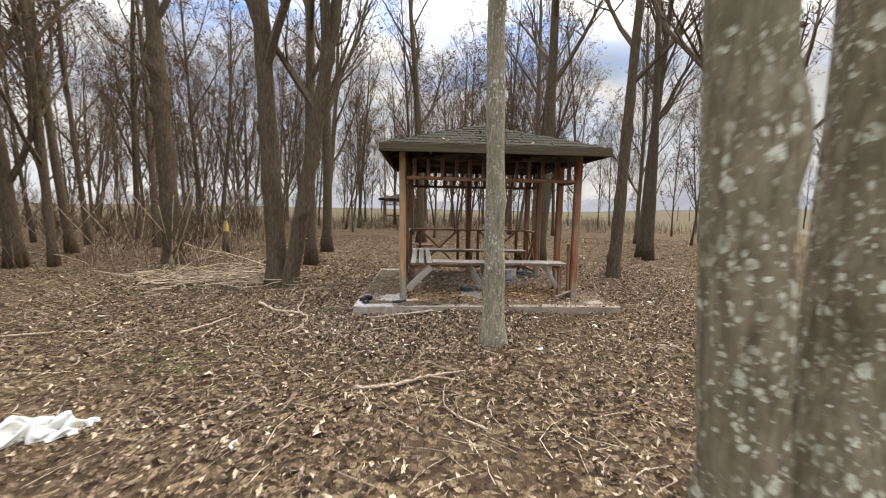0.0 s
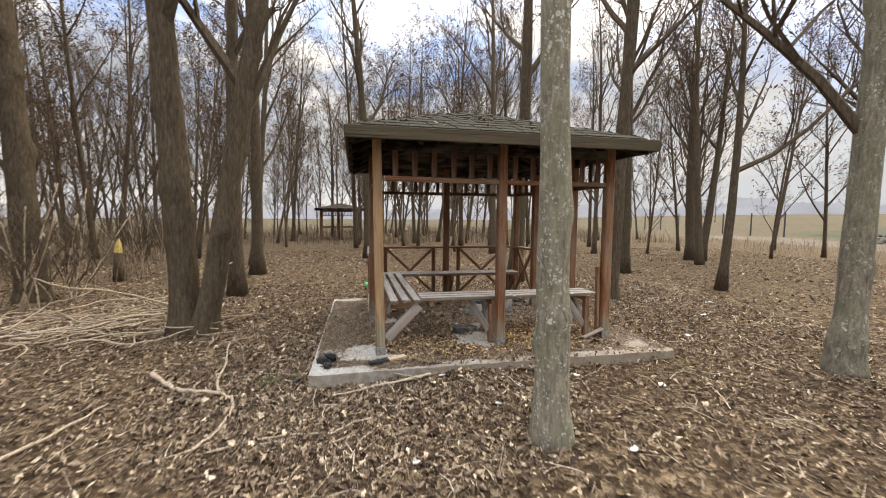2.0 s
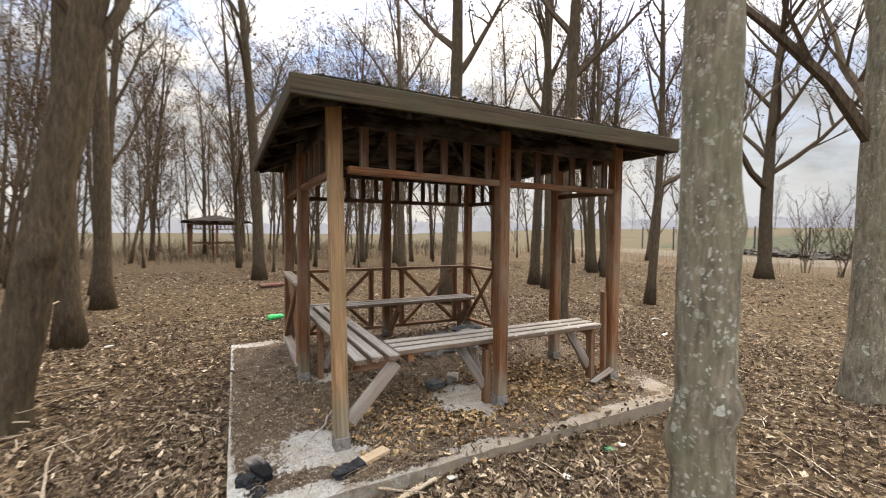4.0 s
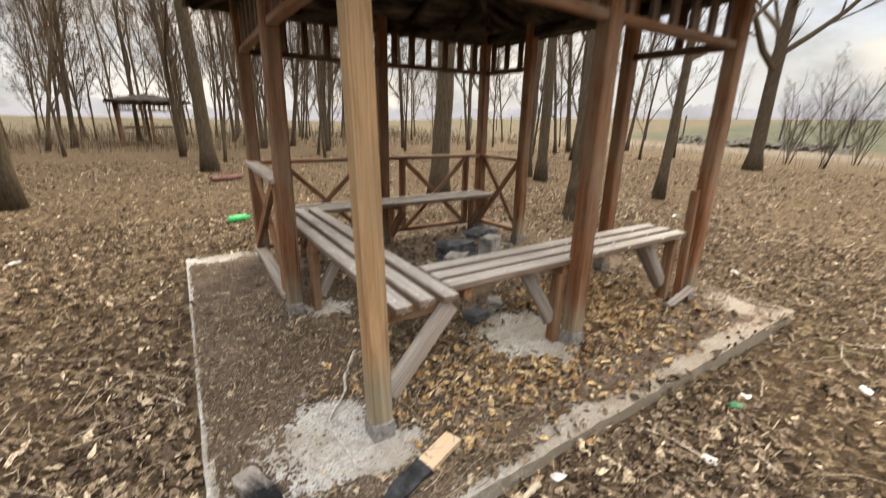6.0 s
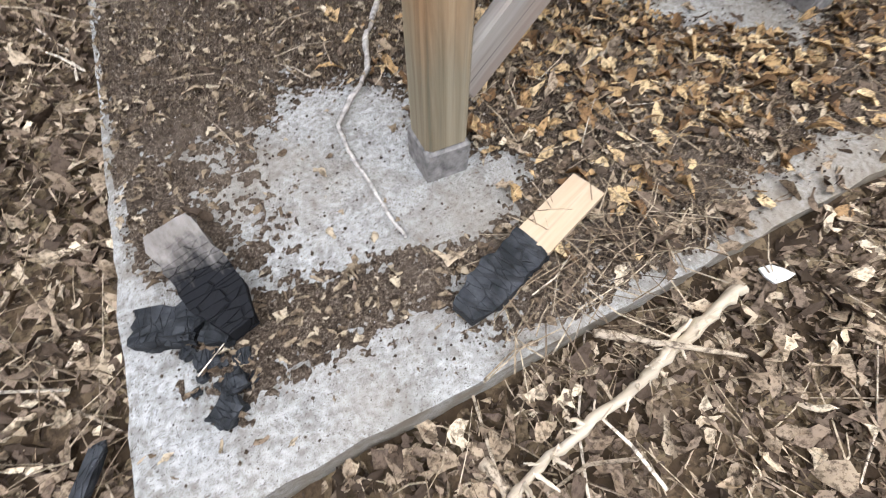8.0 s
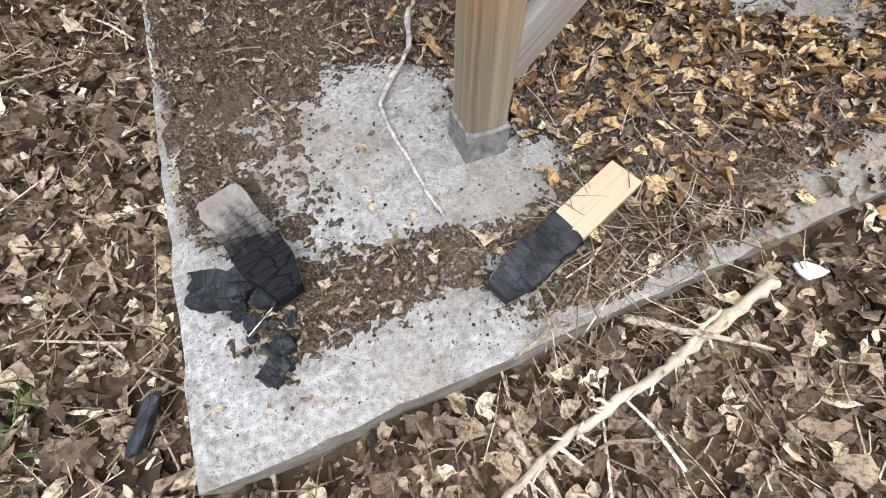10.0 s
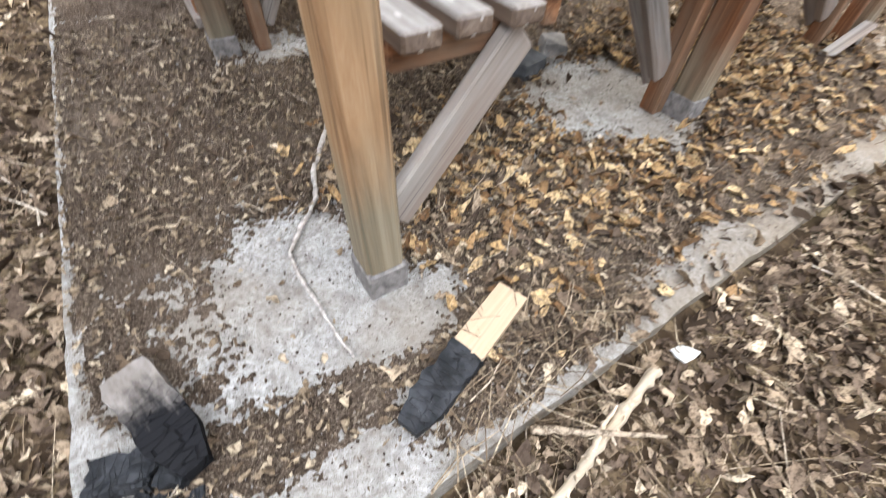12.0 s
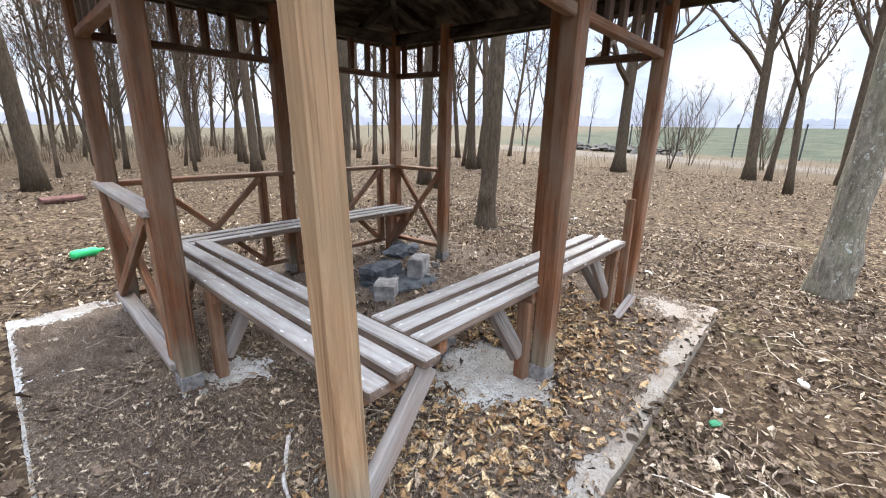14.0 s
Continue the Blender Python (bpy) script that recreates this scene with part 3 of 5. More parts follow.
def build_gazebo():
    g = empty("gazebo", CX, CY, 0.0, "weathered brown wooden gazebo with a low hipped roof on a slab", "gazebo")
    for k, (x, y) in POSTS.items():
        mt = WOOD_TAN if k == "fl" else WOOD_BROWN
        w, tip = (0.094, (x - 0.03, y + 0.08, 2.24)) if k == "fl" else (PW, (x, y, 2.24))
        post = beam("post", (x, y, 0.075), tip, w, w, mt, g, (0, 1, 0), 0.012, "sun-bleached tan post, leaning slightly" if k == "fl" else "")
        part("post_foot", box_bm(w + 0.006, w + 0.006, 0.09, 0.006, 0.002), STEEL, post, "grey metal post shoe", pose(x, y, 0.04))
    # wall plates under the roof and the rails that carry the short slats
    sides = {"front": ["fl", "fm", "fr"], "left": ["fl", "lm", "bl"], "back": ["bl", "bm", "br"], "right": ["br", "r1", "r2", "fr"]}
    for s, names in sides.items():
        for a, b in zip(names, names[1:]):
            pa, pb = Vector((*POSTS[a], 0)), Vector((*POSTS[b], 0))
            d = (pb - pa).normalized()
            pa, pb = pa + d * (PW / 2 - 0.003), pb - d * (PW / 2 - 0.003)
            beam("wall_plate", pa + Vector((0, 0, 2.155)), pb + Vector((0, 0, 2.155)), 0.06, 0.1, WOOD_DARK_SHADED, g)
            if (a, b) == ("r1", "r2"):
                continue
            # back and right rails take the shade-darkened wood as well
            beam("slat_rail", pa + Vector((0, 0, RAIL_Z)), pb + Vector((0, 0, RAIL_Z)), 0.055, 0.05, WOOD_EAVE_SHADE if s in ("back", "right") else WOOD_BROWN, g)
            length = (pb - pa).length
            count = max(2, round(length / 0.2))
            for i in range(count):
                if (a, b) == ("r2", "fr") and i in (0, 2):
                    continue
                p = pa + d * (length * (i + 0.5) / count + random.uniform(-0.008, 0.008))
                beam("slat", p + Vector((0, 0, RAIL_Z + 0.024)), p + Vector((0, 0, 2.108)), 0.03, 0.055, WOOD_EAVE_SHADE, g, d, 0.003)
    # roof
    th = 0.06
    corners = [Vector((EX0, EY0, EAVE)), Vector((EX1, EY0, EAVE)), Vector((EX1, EY1, EAVE)), Vector((EX0, EY1, EAVE))]
    top = Vector((CX, CY, APEX))
    bm = bmesh.new()
    up = [bm.verts.new(c) for c in corners] + [bm.verts.new(top)]
    lo = [bm.verts.new(c - Vector((0, 0, th))) for c in corners] + [bm.verts.new(top - Vector((0, 0, th)))]
    for i in range(4):
        j = (i + 1) % 4
        bm.faces.new((up[i], up[j], up[4]))
        bm.faces.new((lo[j], lo[i], lo[4]))
        bm.faces.new((up[j], up[i], lo[i], lo[j]))
    roof = part("roof", bm, WOOD_DARK_SHADED, g, "low hipped roof with mossy shingles")
    for i in range(4):
        j = (i + 1) % 4
        a, b = corners[i].copy(), corners[j].copy()
        d = (b - a).normalized()
        out = Vector((d.y, -d.x, 0))
        a, b = a + out * 0.013 - d * (0.025 if i % 2 == 0 else -0.001), b + out * 0.013 + d * (0.025 if i % 2 == 0 else -0.001)
        beam("fascia", a - Vector((0, 0, 0.055)), b - Vector((0, 0, 0.055)), 0.024, 0.12, WOOD_FASCIA, roof, label="mossy brown fascia board")
        beam("hip_rafter", corners[i] * 0.97 + top * 0.03 - Vector((0, 0, 0.115)), top - Vector((0, 0, 0.12)), 0.05, 0.1, WOOD_DARK_SHADED, roof)
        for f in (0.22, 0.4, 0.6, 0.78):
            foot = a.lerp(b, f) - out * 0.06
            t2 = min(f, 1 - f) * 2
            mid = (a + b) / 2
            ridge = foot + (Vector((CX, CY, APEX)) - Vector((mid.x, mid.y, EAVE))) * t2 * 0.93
            beam("rafter", foot - Vector((0, 0, 0.105)), ridge - Vector((0, 0, 0.105)), 0.04, 0.08, WOOD_DARK_SHADED, roof)
    build_shingles(roof, corners, top)
    build_railings(g)
    return g


def build_shingles(roof, corners, top):
    w, l = 0.23, 0.19
    bm = box_bm(w * 0.97, l * 1.12, 0.009, 0.0, 0.0)
    tab = bpy.data.meshes.new("shingle")
    bm.to_mesh(tab)
    bm.free()
    tab.materials.append(SHINGLE)
    rest_v, rest_f = [], []
    for i in range(4):
        a, b = corners[i], corners[(i + 1) % 4]
        d = (b - a).normalized()
        mid = (a + b) / 2
        slope = top - mid
        run = slope.length
        s = slope.normalized()
        nrm = d.cross(s).normalized()
        half = (b - a).length / 2
        rows = int(run / l)
        for r in range(rows):
            t = (r + 0.5) / rows
            hw = half * (1 - t) - 0.03
            n = int(hw * 2 / w)
            for k in range(n):
                u = -hw + (k + 0.5) * 2 * hw / n + random.uniform(-0.006, 0.006)
                m = Matrix((d, s, nrm)).transposed().to_4x4() @ pose(0, 0, 0, random.uniform(-2.2, -1.2), 0, random.uniform(-1.0, 1.0))
                m.translation = mid + d * u + s * (run * t) + nrm * (0.012 + random.uniform(0, 0.003))
                if i == 0:
                    adopt(new("shingle", tab), roof, m)
                else:
                    base = len(rest_v)
                    rest_v += [tuple(m @ v.co) for v in tab.vertices]
                    rest_f += [tuple(base + x for x in p.vertices) for p in tab.polygons]
    ob = raw("shingle_rest", rest_v, rest_f, [SHINGLE], roof)
    ob["kind"] = "stuff"


def build_railings(g):
    top_z, low_z = 0.915, 0.13

    def panel(a, b, inset, flat=False):
        off = Vector((-0.03 if flat else 0.0, 0, 0))
        pa, pb = Vector((*POSTS[a], 0)) + off, Vector((*POSTS[b], 0)) + off
        d = (pb - pa).normalized()
        pa, pb = (pa + d * 0.01, pb + d * PW / 2) if flat else (pa + d * (PW / 2 - 0.003), pb - d * (PW / 2 - 0.003))
        mt = WOOD_GREY if flat else WOOD_BROWN
        Z = Vector((0, 0, 1))
        r = beam("railing", pa + Z * top_z, pb + Z * top_z, 0.1, 0.035, mt, g, label="grey railing with crossed braces" if flat else "brown railing with crossed braces")
        beam("bottom_rail", pa + Z * low_z, pb + Z * low_z, 0.09 if flat else 0.06, 0.04, mt, r)
        ua, ub = pa, pb
        if inset:
            for p in (pa + d * inset, pb - d * inset):
                beam("upright", p + Z * (low_z + 0.02), p + Z * (top_z - 0.017), 0.055, 0.06, WOOD_BROWN, r, d)
            ua, ub = pa + d * (inset + 0.03), pb - d * (inset + 0.03)
        n = Vector((d.y, -d.x, 0)) * 0.019
        w = 0.075 if flat else 0.045
        beam("brace", ua + Z * (low_z + 0.03) + n, ub + Z * (top_z - 0.03) + n, 0.036, w, WOOD_BROWN, r)
        beam("brace", ua + Z * (top_z - 0.03) - n, ub + Z * (low_z + 0.03) - n, 0.036, w, WOOD_BROWN, r)

    panel("bl", "bm", 0.17)
    panel("bm", "br", 0.17)
    panel("lm", "bl", 0.06, True)
    panel("br", "r1", 0.0)
    # stub of a lost upright beside the front corner post
    beam("upright", (2.623, 0.195, 0.02), (2.615, 0.205, 0.86), 0.035, 0.06, WOOD_BROWN, g, (0, 1, 0))


gazebo = build_gazebo()


# ---------------------------------------------------------------- benches
def build_bench(label, x0, x1, y0, y1, axis, z, mt, supports):
    """Three planks over the box x0..x1, y0..y1, running along axis, with legs and diagonal braces at the supports."""
    b = empty("bench", (x0 + x1) / 2, (y0 + y1) / 2, 0.0, label, "bench", "benches inside the gazebo")
    across = (y1 - y0) if axis == "x" else (x1 - x0)
    w = (across - 0.076) / 3
    for i in range(3):
        c = (i + 0.5) * w + i * 0.038
        j = random.uniform(-0.008, 0.008)
        if axis == "x":
            beam("plank", (x0 + j, y0 + c, z - 0.021), (x1 + j, y0 + c, z - 0.021), w, 0.042, mt, b, bevel=0.006)
        else:
            beam("plank", (x0 + c, y0 + j, z - 0.021), (x0 + c, y1 + j, z - 0.021), w, 0.042, mt, b, bevel=0.006)
    for s in supports:
        if axis == "x":
            beam("cross_bearer", (s, y0 + 0.01, z - 0.075), (s, y1 - 0.02, z - 0.075), 0.05, 0.06, WOOD_BROWN, b)
        else:
            beam("cross_bearer", (x0 + 0.01, s, z - 0.075), (x1 - 0.02, s, z - 0.075), 0.05, 0.06, WOOD_BROWN, b)
    return b


BZ = 0.55
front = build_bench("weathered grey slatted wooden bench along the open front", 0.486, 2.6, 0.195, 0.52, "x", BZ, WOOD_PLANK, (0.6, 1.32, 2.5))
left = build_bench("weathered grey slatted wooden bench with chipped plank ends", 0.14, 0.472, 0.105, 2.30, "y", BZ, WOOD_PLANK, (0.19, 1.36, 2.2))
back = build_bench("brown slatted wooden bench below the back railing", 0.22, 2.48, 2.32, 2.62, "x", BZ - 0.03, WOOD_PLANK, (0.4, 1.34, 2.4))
for x, y in ((1.30, 0.245), (2.50, 0.245)):
    beam("leg", (x, y, 0.0), (x, y, BZ - 0.1), 0.055, 0.07, WOOD_BROWN, front, (0, 1, 0))
    beam("diagonal_brace", (x, y + 0.03, 0.1), (x, y + 0.30, BZ - 0.11), 0.045, 0.07, WOOD_GREY, front)
    beam("diagonal_brace", (x - 0.02, y + 0.01, 0.14), (x - 0.24, y + 0.06, BZ - 0.05), 0.045, 0.07, WOOD_GREY, front)
beam("diagonal_brace", (0.10, 0.10, 0.14), (0.455, 0.15, BZ - 0.07), 0.035, 0.1, WOOD_GREY, left, label="wide grey diagonal board")
beam("leg", (0.172, 1.43, 0.0), (0.172, 1.43, BZ - 0.045), 0.055, 0.07, WOOD_BROWN, left, (0, 1, 0))
beam("diagonal_brace", (0.2, 1.43, 0.1), (0.42, 1.43, BZ - 0.07), 0.045, 0.07, WOOD_GREY, left)
for x in (0.4, 1.34, 2.4):
    beam("diagonal_brace", (x, 2.62, 0.12), (x, 2.36, BZ - 0.13), 0.045, 0.08, WOOD_BROWN, back)
    beam("leg", (x, 2.635, 0.0), (x, 2.635, BZ - 0.13), 0.05, 0.05, WOOD_BROWN, back, (0, 1, 0))

bb = empty("broken_board", 2.55, 0.17, 0.0, "short broken board leaning at the foot of a post", "board")
beam("board", (2.40, 0.13, 0.02), (2.645, 0.11, 0.13), 0.06, 0.022, WOOD_GREY, bb)


# ---------------------------------------------------------------- hearth inside the gazebo
def lump_bm(sx, sy, sz, seed, cuts=3, amount=0.18):
    bm = bmesh.new()
    bmesh.ops.create_cube(bm, size=1.0)
    bmesh.ops.subdivide_edges(bm, edges=list(bm.edges), cuts=cuts, use_grid_fill=True)
    for v in bm.verts:
        n = noise.noise_vector(v.co * 2.3 + Vector((seed * 7.1, seed, 0)))
        v.co = v.co * 0.85 + v.co.normalized() * 0.1 + n * amount
        v.co.x, v.co.y, v.co.z = v.co.x * sx, v.co.y * sy, v.co.z * sz
    return bm


def lump(name, x, y, z, sx, sy, sz, rz, material, seed, label, category, amount=0.12, group=""):
    ob = part(name, lump_bm(sx, sy, sz, seed, 3, amount), material, None, "", pose(x, y, z, 0, 0, rz))
    return tagged(ob, label, category, group)


blk = empty("concrete_block", 2.02, 1.78, 0, "grey soot-stained concrete block standing by the ashes", "block", "hearth stones")
part("block", box_bm(0.26, 0.14, 0.2, 0.012, 0.003, 2), STONE, blk, "", pose(2.02, 1.78, 0.105, 0, 3, 28))
lump("hearth_stone", 1.5, 1.62, 0.06, 0.22, 0.16, 0.16, 40, STONE, 3, "pale grey broken block beside the ashes", "stone", 0.08, "hearth stones")
lump("hearth_stone", 1.75, 1.98, 0.06, 0.36, 0.2, 0.17, 10, STONE_DARK, 5, "blackened hearth stone beside the ashes", "stone", 0.12, "hearth stones")
lump("ash_mound", 1.78, 1.78, 0.015, 0.55, 0.4, 0.05, 0, STONE_DARK, 8, "dark mound of ash between the hearth stones", "ash", 0.2)
# low dark lump at the dark spot under the back bench
lump("dark_lump", 2.42, 2.45, 0.03, 0.4, 0.22, 0.08, 20, STONE_DARK, 9, "dark grey uneven lump under the back bench", "rag", 0.25)
lump("hearth_stone", 1.05, 0.72, 0.03, 0.16, 0.12, 0.07, 15, STONE_DARK, 11, "dark flat stone on the leafy floor", "stone", 0.12, "hearth stones")
lump("hearth_stone", 1.27, 0.78, 0.035, 0.14, 0.1, 0.08, 55, STONE, 12, "dark flat stone on the leafy floor", "stone", 0.12, "hearth stones")


ash_rnd = random.Random(77)
for k in range(22):
    q = ash_rnd.uniform(0.02, 0.075)
    lump("charcoal_lump", 1.78 + ash_rnd.gauss(0, 0.22), 1.76 + ash_rnd.gauss(0, 0.2), 0.02 + q * 0.3, q, q * ash_rnd.uniform(0.5, 0.9), q * 0.6, ash_rnd.uniform(0, 180), ash_rnd.choice((STONE_DARK, CHAR, STONE)), 80 + k,
         "small burnt lump lying in the ashes", "charcoal", 0.25, "burnt wood in the hearth")


# ---------------------------------------------------------------- burnt wood at the slab's corner
def plank_bm(length, w, t, seed, taper=0.0, ragged=0.0):
    bm = bmesh.new()
    n = 14
    rings = []
    for i in range(n + 1):
        s = i / n
        x = (s - 0.5) * length
        ww = w * (1 - taper * max(0, s - 0.7) / 0.3)
        ring = []
        for (u, v) in ((-0.5, -0.5), (0.0, -0.5), (0.5, -0.5), (0.5, 0.5), (0.25, 0.5), (0, 0.5), (-0.25, 0.5), (-0.5, 0.5)):
            r = ragged * noise.noise(Vector((s * 9 + seed, u * 5, v * 3)))
            ring.append(bm.verts.new((x, u * ww * (1 + r), v * t * (1 + 1.6 * r))))
        rings.append(ring)
    for a, b in zip(rings, rings[1:]):
        for k in range(8):
            bm.faces.new((a[k], b[k], b[(k + 1) % 8], a[(k + 1) % 8]))
    bm.faces.new(list(reversed(rings[0])))
    bm.faces.new(rings[-1])
    bmesh.ops.recalc_face_normals(bm, faces=bm.faces)
    return bm


bp = empty("burnt_plank", 0.10, -0.225, 0.0, "short pine plank with one charred black end lying on soil", "plank", "burnt wood")
far_end, near_end, mid = Vector((0.268, -0.174, 0.04)), Vector((-0.088, -0.308, 0.03)), Vector((0.09, -0.241, 0.035))
part("sound_end", plank_bm((far_end - mid).length, 0.075, 0.022, 1), WOOD_PINE, bp, "clean pale pine wood", along(mid, far_end))
part("charred_end", plank_bm((near_end - mid).length + 0.01, 0.08, 0.027, 2, 0.45, 0.22), CHAR, bp, "black cracked charcoal", along(mid, near_end))

bq = empty("burnt_plank", -0.46, -0.06, 0.0, "half-burnt grey board with black charred edges on the concrete", "plank", "burnt wood")
part("board", plank_bm(0.26, 0.088, 0.032, 5, 0.5, 0.18), SCORCH, bq, "", along((-0.505, 0.06, 0.05), (-0.428, -0.178, 0.045)))
for i, (x, y, sx, sy, sz, rz) in enumerate(((-0.545, -0.115, 0.08, 0.058, 0.05, -15), (-0.505, -0.12, 0.06, 0.055, 0.05, 30), (-0.465, -0.15, 0.06, 0.05, 0.045, 60),
                                            (-0.472, -0.25, 0.04, 0.032, 0.03, 10), (-0.488, -0.29, 0.042, 0.036, 0.034, 40), (-0.5, -0.19, 0.035, 0.03, 0.022, 0), (-0.45, -0.215, 0.03, 0.025, 0.02, 0),
                                            (-0.53, -0.165, 0.022, 0.018, 0.016, 25), (-0.48, -0.205, 0.02, 0.016, 0.014, 70), (-0.515, -0.215, 0.016, 0.014, 0.012, 5), (-0.44, -0.25, 0.018, 0.014, 0.012, 50), (-0.53, -0.235, 0.014, 0.012, 0.01, 15))):
    lump("charcoal_lump", x, y, sz * 0.42, sx, sy, sz, rz, CHAR, 20 + i, "black brittle lump of charcoal on the concrete", "charcoal", 0.3, "burnt wood")
lump("charcoal_lump", -0.76, -0.25, -0.112, 0.024, 0.1, 0.02, -28, CHAR, 31, "black charred stick among leaves beside the slab", "charcoal", 0.15, "burnt wood")


# ---------------------------------------------------------------- sticks and branches on the ground
def smooth_path(pts, per=5, jitter=0.0, rnd=random):
    out = []
    P = [Vector(p) for p in pts]
    for i in range(len(P) - 1):
        p0, p1, p2, p3 = P[max(i - 1, 0)], P[i], P[i + 1], P[min(i + 2, len(P) - 1)]
        for k in range(per):
            t = k / per
            q = 0.5 * ((2 * p1) + (p2 - p0) * t + (2 * p0 - 5 * p1 + 4 * p2 - p3) * t * t + (3 * p1 - p0 - 3 * p2 + p3) * t ** 3)
            out.append(q + Vector([rnd.uniform(-jitter, jitter) for _ in range(3)]))
    out.append(P[-1])
    return out


def lying(xy, lift):
    return [(x, y, ground_z(x, y) + lift) for x, y in xy]


def branch(name, paths, radius, material, label, group="fallen branches"):
    top = empty(name, *paths[0][0][0], label, "branch", group) if len(paths) > 1 else None
    for k, (pts, r) in enumerate(paths):
        v, f = [], []
        path = smooth_path(pts, 7, r * 0.28)
        n = len(path)
        tube(v, f, path, [r * (1 - 0.65 * i / n) * random.uniform(0.75, 1.2) for i in range(n)], 7)
        ob = raw(name if top is None else "stem" if k == 0 else "splinter" if r < 0.0065 else "side_shoot", v, f, [material], top, True)
    return top or tagged(ob, label, "branch", group)


def splinters(pts, n, seed):
    rnd = random.Random(seed)
    out = []
    P = [Vector(p) for p in pts]
    for _ in range(n):
        k = rnd.randrange(len(P) - 1)
        p = P[k].lerp(P[k + 1], rnd.random())
        d = (P[k + 1] - P[k]).normalized() * rnd.uniform(0.2, 0.9) + Vector((rnd.uniform(-1, 1), rnd.uniform(-1, 1), rnd.uniform(-0.2, 0.8))) * 0.6
        q = p + d.normalized() * rnd.uniform(0.018, 0.05)
        out.append(([tuple(p), tuple(p.lerp(q, 0.5) + Vector((0, 0, 0.003))), tuple(q)], rnd.uniform(0.0025, 0.006)))
    return out


PEELED = wood("peeled_branch_wood", (0.4, 0.31, 0.21), (0.58, 0.475, 0.345), (0.68, 0.59, 0.46), crack=0.6)
branch("peeled_branch", [(lying([(0.47, -0.475), (0.36, -0.495), (0.22, -0.525), (0.10, -0.545), (-0.07, -0.57), (-0.2, -0.61), (-0.42, -0.68)], 0.045), 0.0145),
                         (lying([(0.22, -0.525), (0.27, -0.50), (0.33, -0.485)], 0.05), 0.009)]
       + splinters(lying([(0.40, -0.49), (0.22, -0.525), (0.10, -0.545), (-0.07, -0.57), (-0.2, -0.61)], 0.047), 34, 5), 0.018, PEELED, "pale splintered branch with torn bark lying on leaves")
branch("twig", [(lying([(0.13, -0.425), (0.24, -0.50), (0.36, -0.585)], 0.075), 0.009)], 0.01, STICK, "grey twig lying across a pale branch")
PALE_TWIG = plain("bleached_twig_bark", (0.42, 0.38, 0.34), 0.8, 0.6, 60)
branch("twig", [([(x, y, max(0.002, soil_z(x, y)) + 0.012) for x, y in ((0.17, 0.71), (0.04, 0.5), (0.0, 0.39), (-0.085, 0.29), (-0.135, 0.21), (-0.13, 0.05), (-0.115, -0.115))], 0.009)], 0.01, PALE_TWIG,
       "crooked pale twig lying on concrete and soil")
branch("forked_branch", [(lying([(-2.15, 0.15), (-1.9, -0.15), (-1.73, -0.31), (-1.35, -0.45), (-1.21, -0.68), (-1.2, -1.13), (-1.3, -1.4)], 0.035), 0.024),
                         (lying([(-1.38, -0.43), (-1.47, -0.15), (-1.53, 0.3), (-1.66, 0.85), (-1.68, 1.05)], 0.04), 0.016),
                         (lying([(-1.6, -0.36), (-1.62, -0.3), (-1.6, -0.2)], 0.06), 0.01)], 0.02, STICK, "forked bleached branch lying on fallen leaves")
branch("fallen_branch", [(lying([(-0.24, -2.86), (0.1, -2.78), (0.38, -2.6), (0.72, -2.5)], 0.03), 0.02), (lying([(0.4, -2.6), (0.55, -2.64), (0.7, -2.7)], 0.025), 0.009)], 0.02, STICK,
       "bleached stick lying on fallen leaves")
branch("fallen_branch", [(lying([(-2.45, -1.4), (-2.3, -1.0), (-2.2, -0.5)], 0.03), 0.02)], 0.02, STICK, "thin reddish-brown stick lying on fallen leaves")
branch("fallen_branch", [(lying([(0.02, -1.7), (0.05, -1.45), (-0.05, -1.25), (-0.02, -1.0)], 0.02), 0.01)], 0.02, STICK, "thin crooked twig lying on fallen leaves")
branch("fallen_branch", [(lying([(-0.15, -0.52), (-0.12, -0.7), (-0.22, -0.8)], 0.03), 0.012)], 0.02, STICK, "short twig lying against the slab")
for i in range(16):
    x, y = random.uniform(-4.6, 5.5), random.uniform(-4.5, 3.0)
    if SX0 - 0.3 < x < SX1 + 0.3 and y > SY0 - 0.3 or (abs(x) < 1.2 and y < -4.6):
        continue
    a, l = random.uniform(0, math.pi), random.uniform(0.4, 1.1)
    bend = random.uniform(-0.15, 0.15)
    pts = lying([(x, y), (x + math.cos(a) * l * 0.5 - math.sin(a) * bend, y + math.sin(a) * l * 0.5 + math.cos(a) * bend), (x + math.cos(a) * l, y + math.sin(a) * l)], 0.02)
    branch("fallen_branch", [(pts, random.uniform(0.007, 0.015))], 0.01, STICK, "thin dead stick lying on fallen leaves")


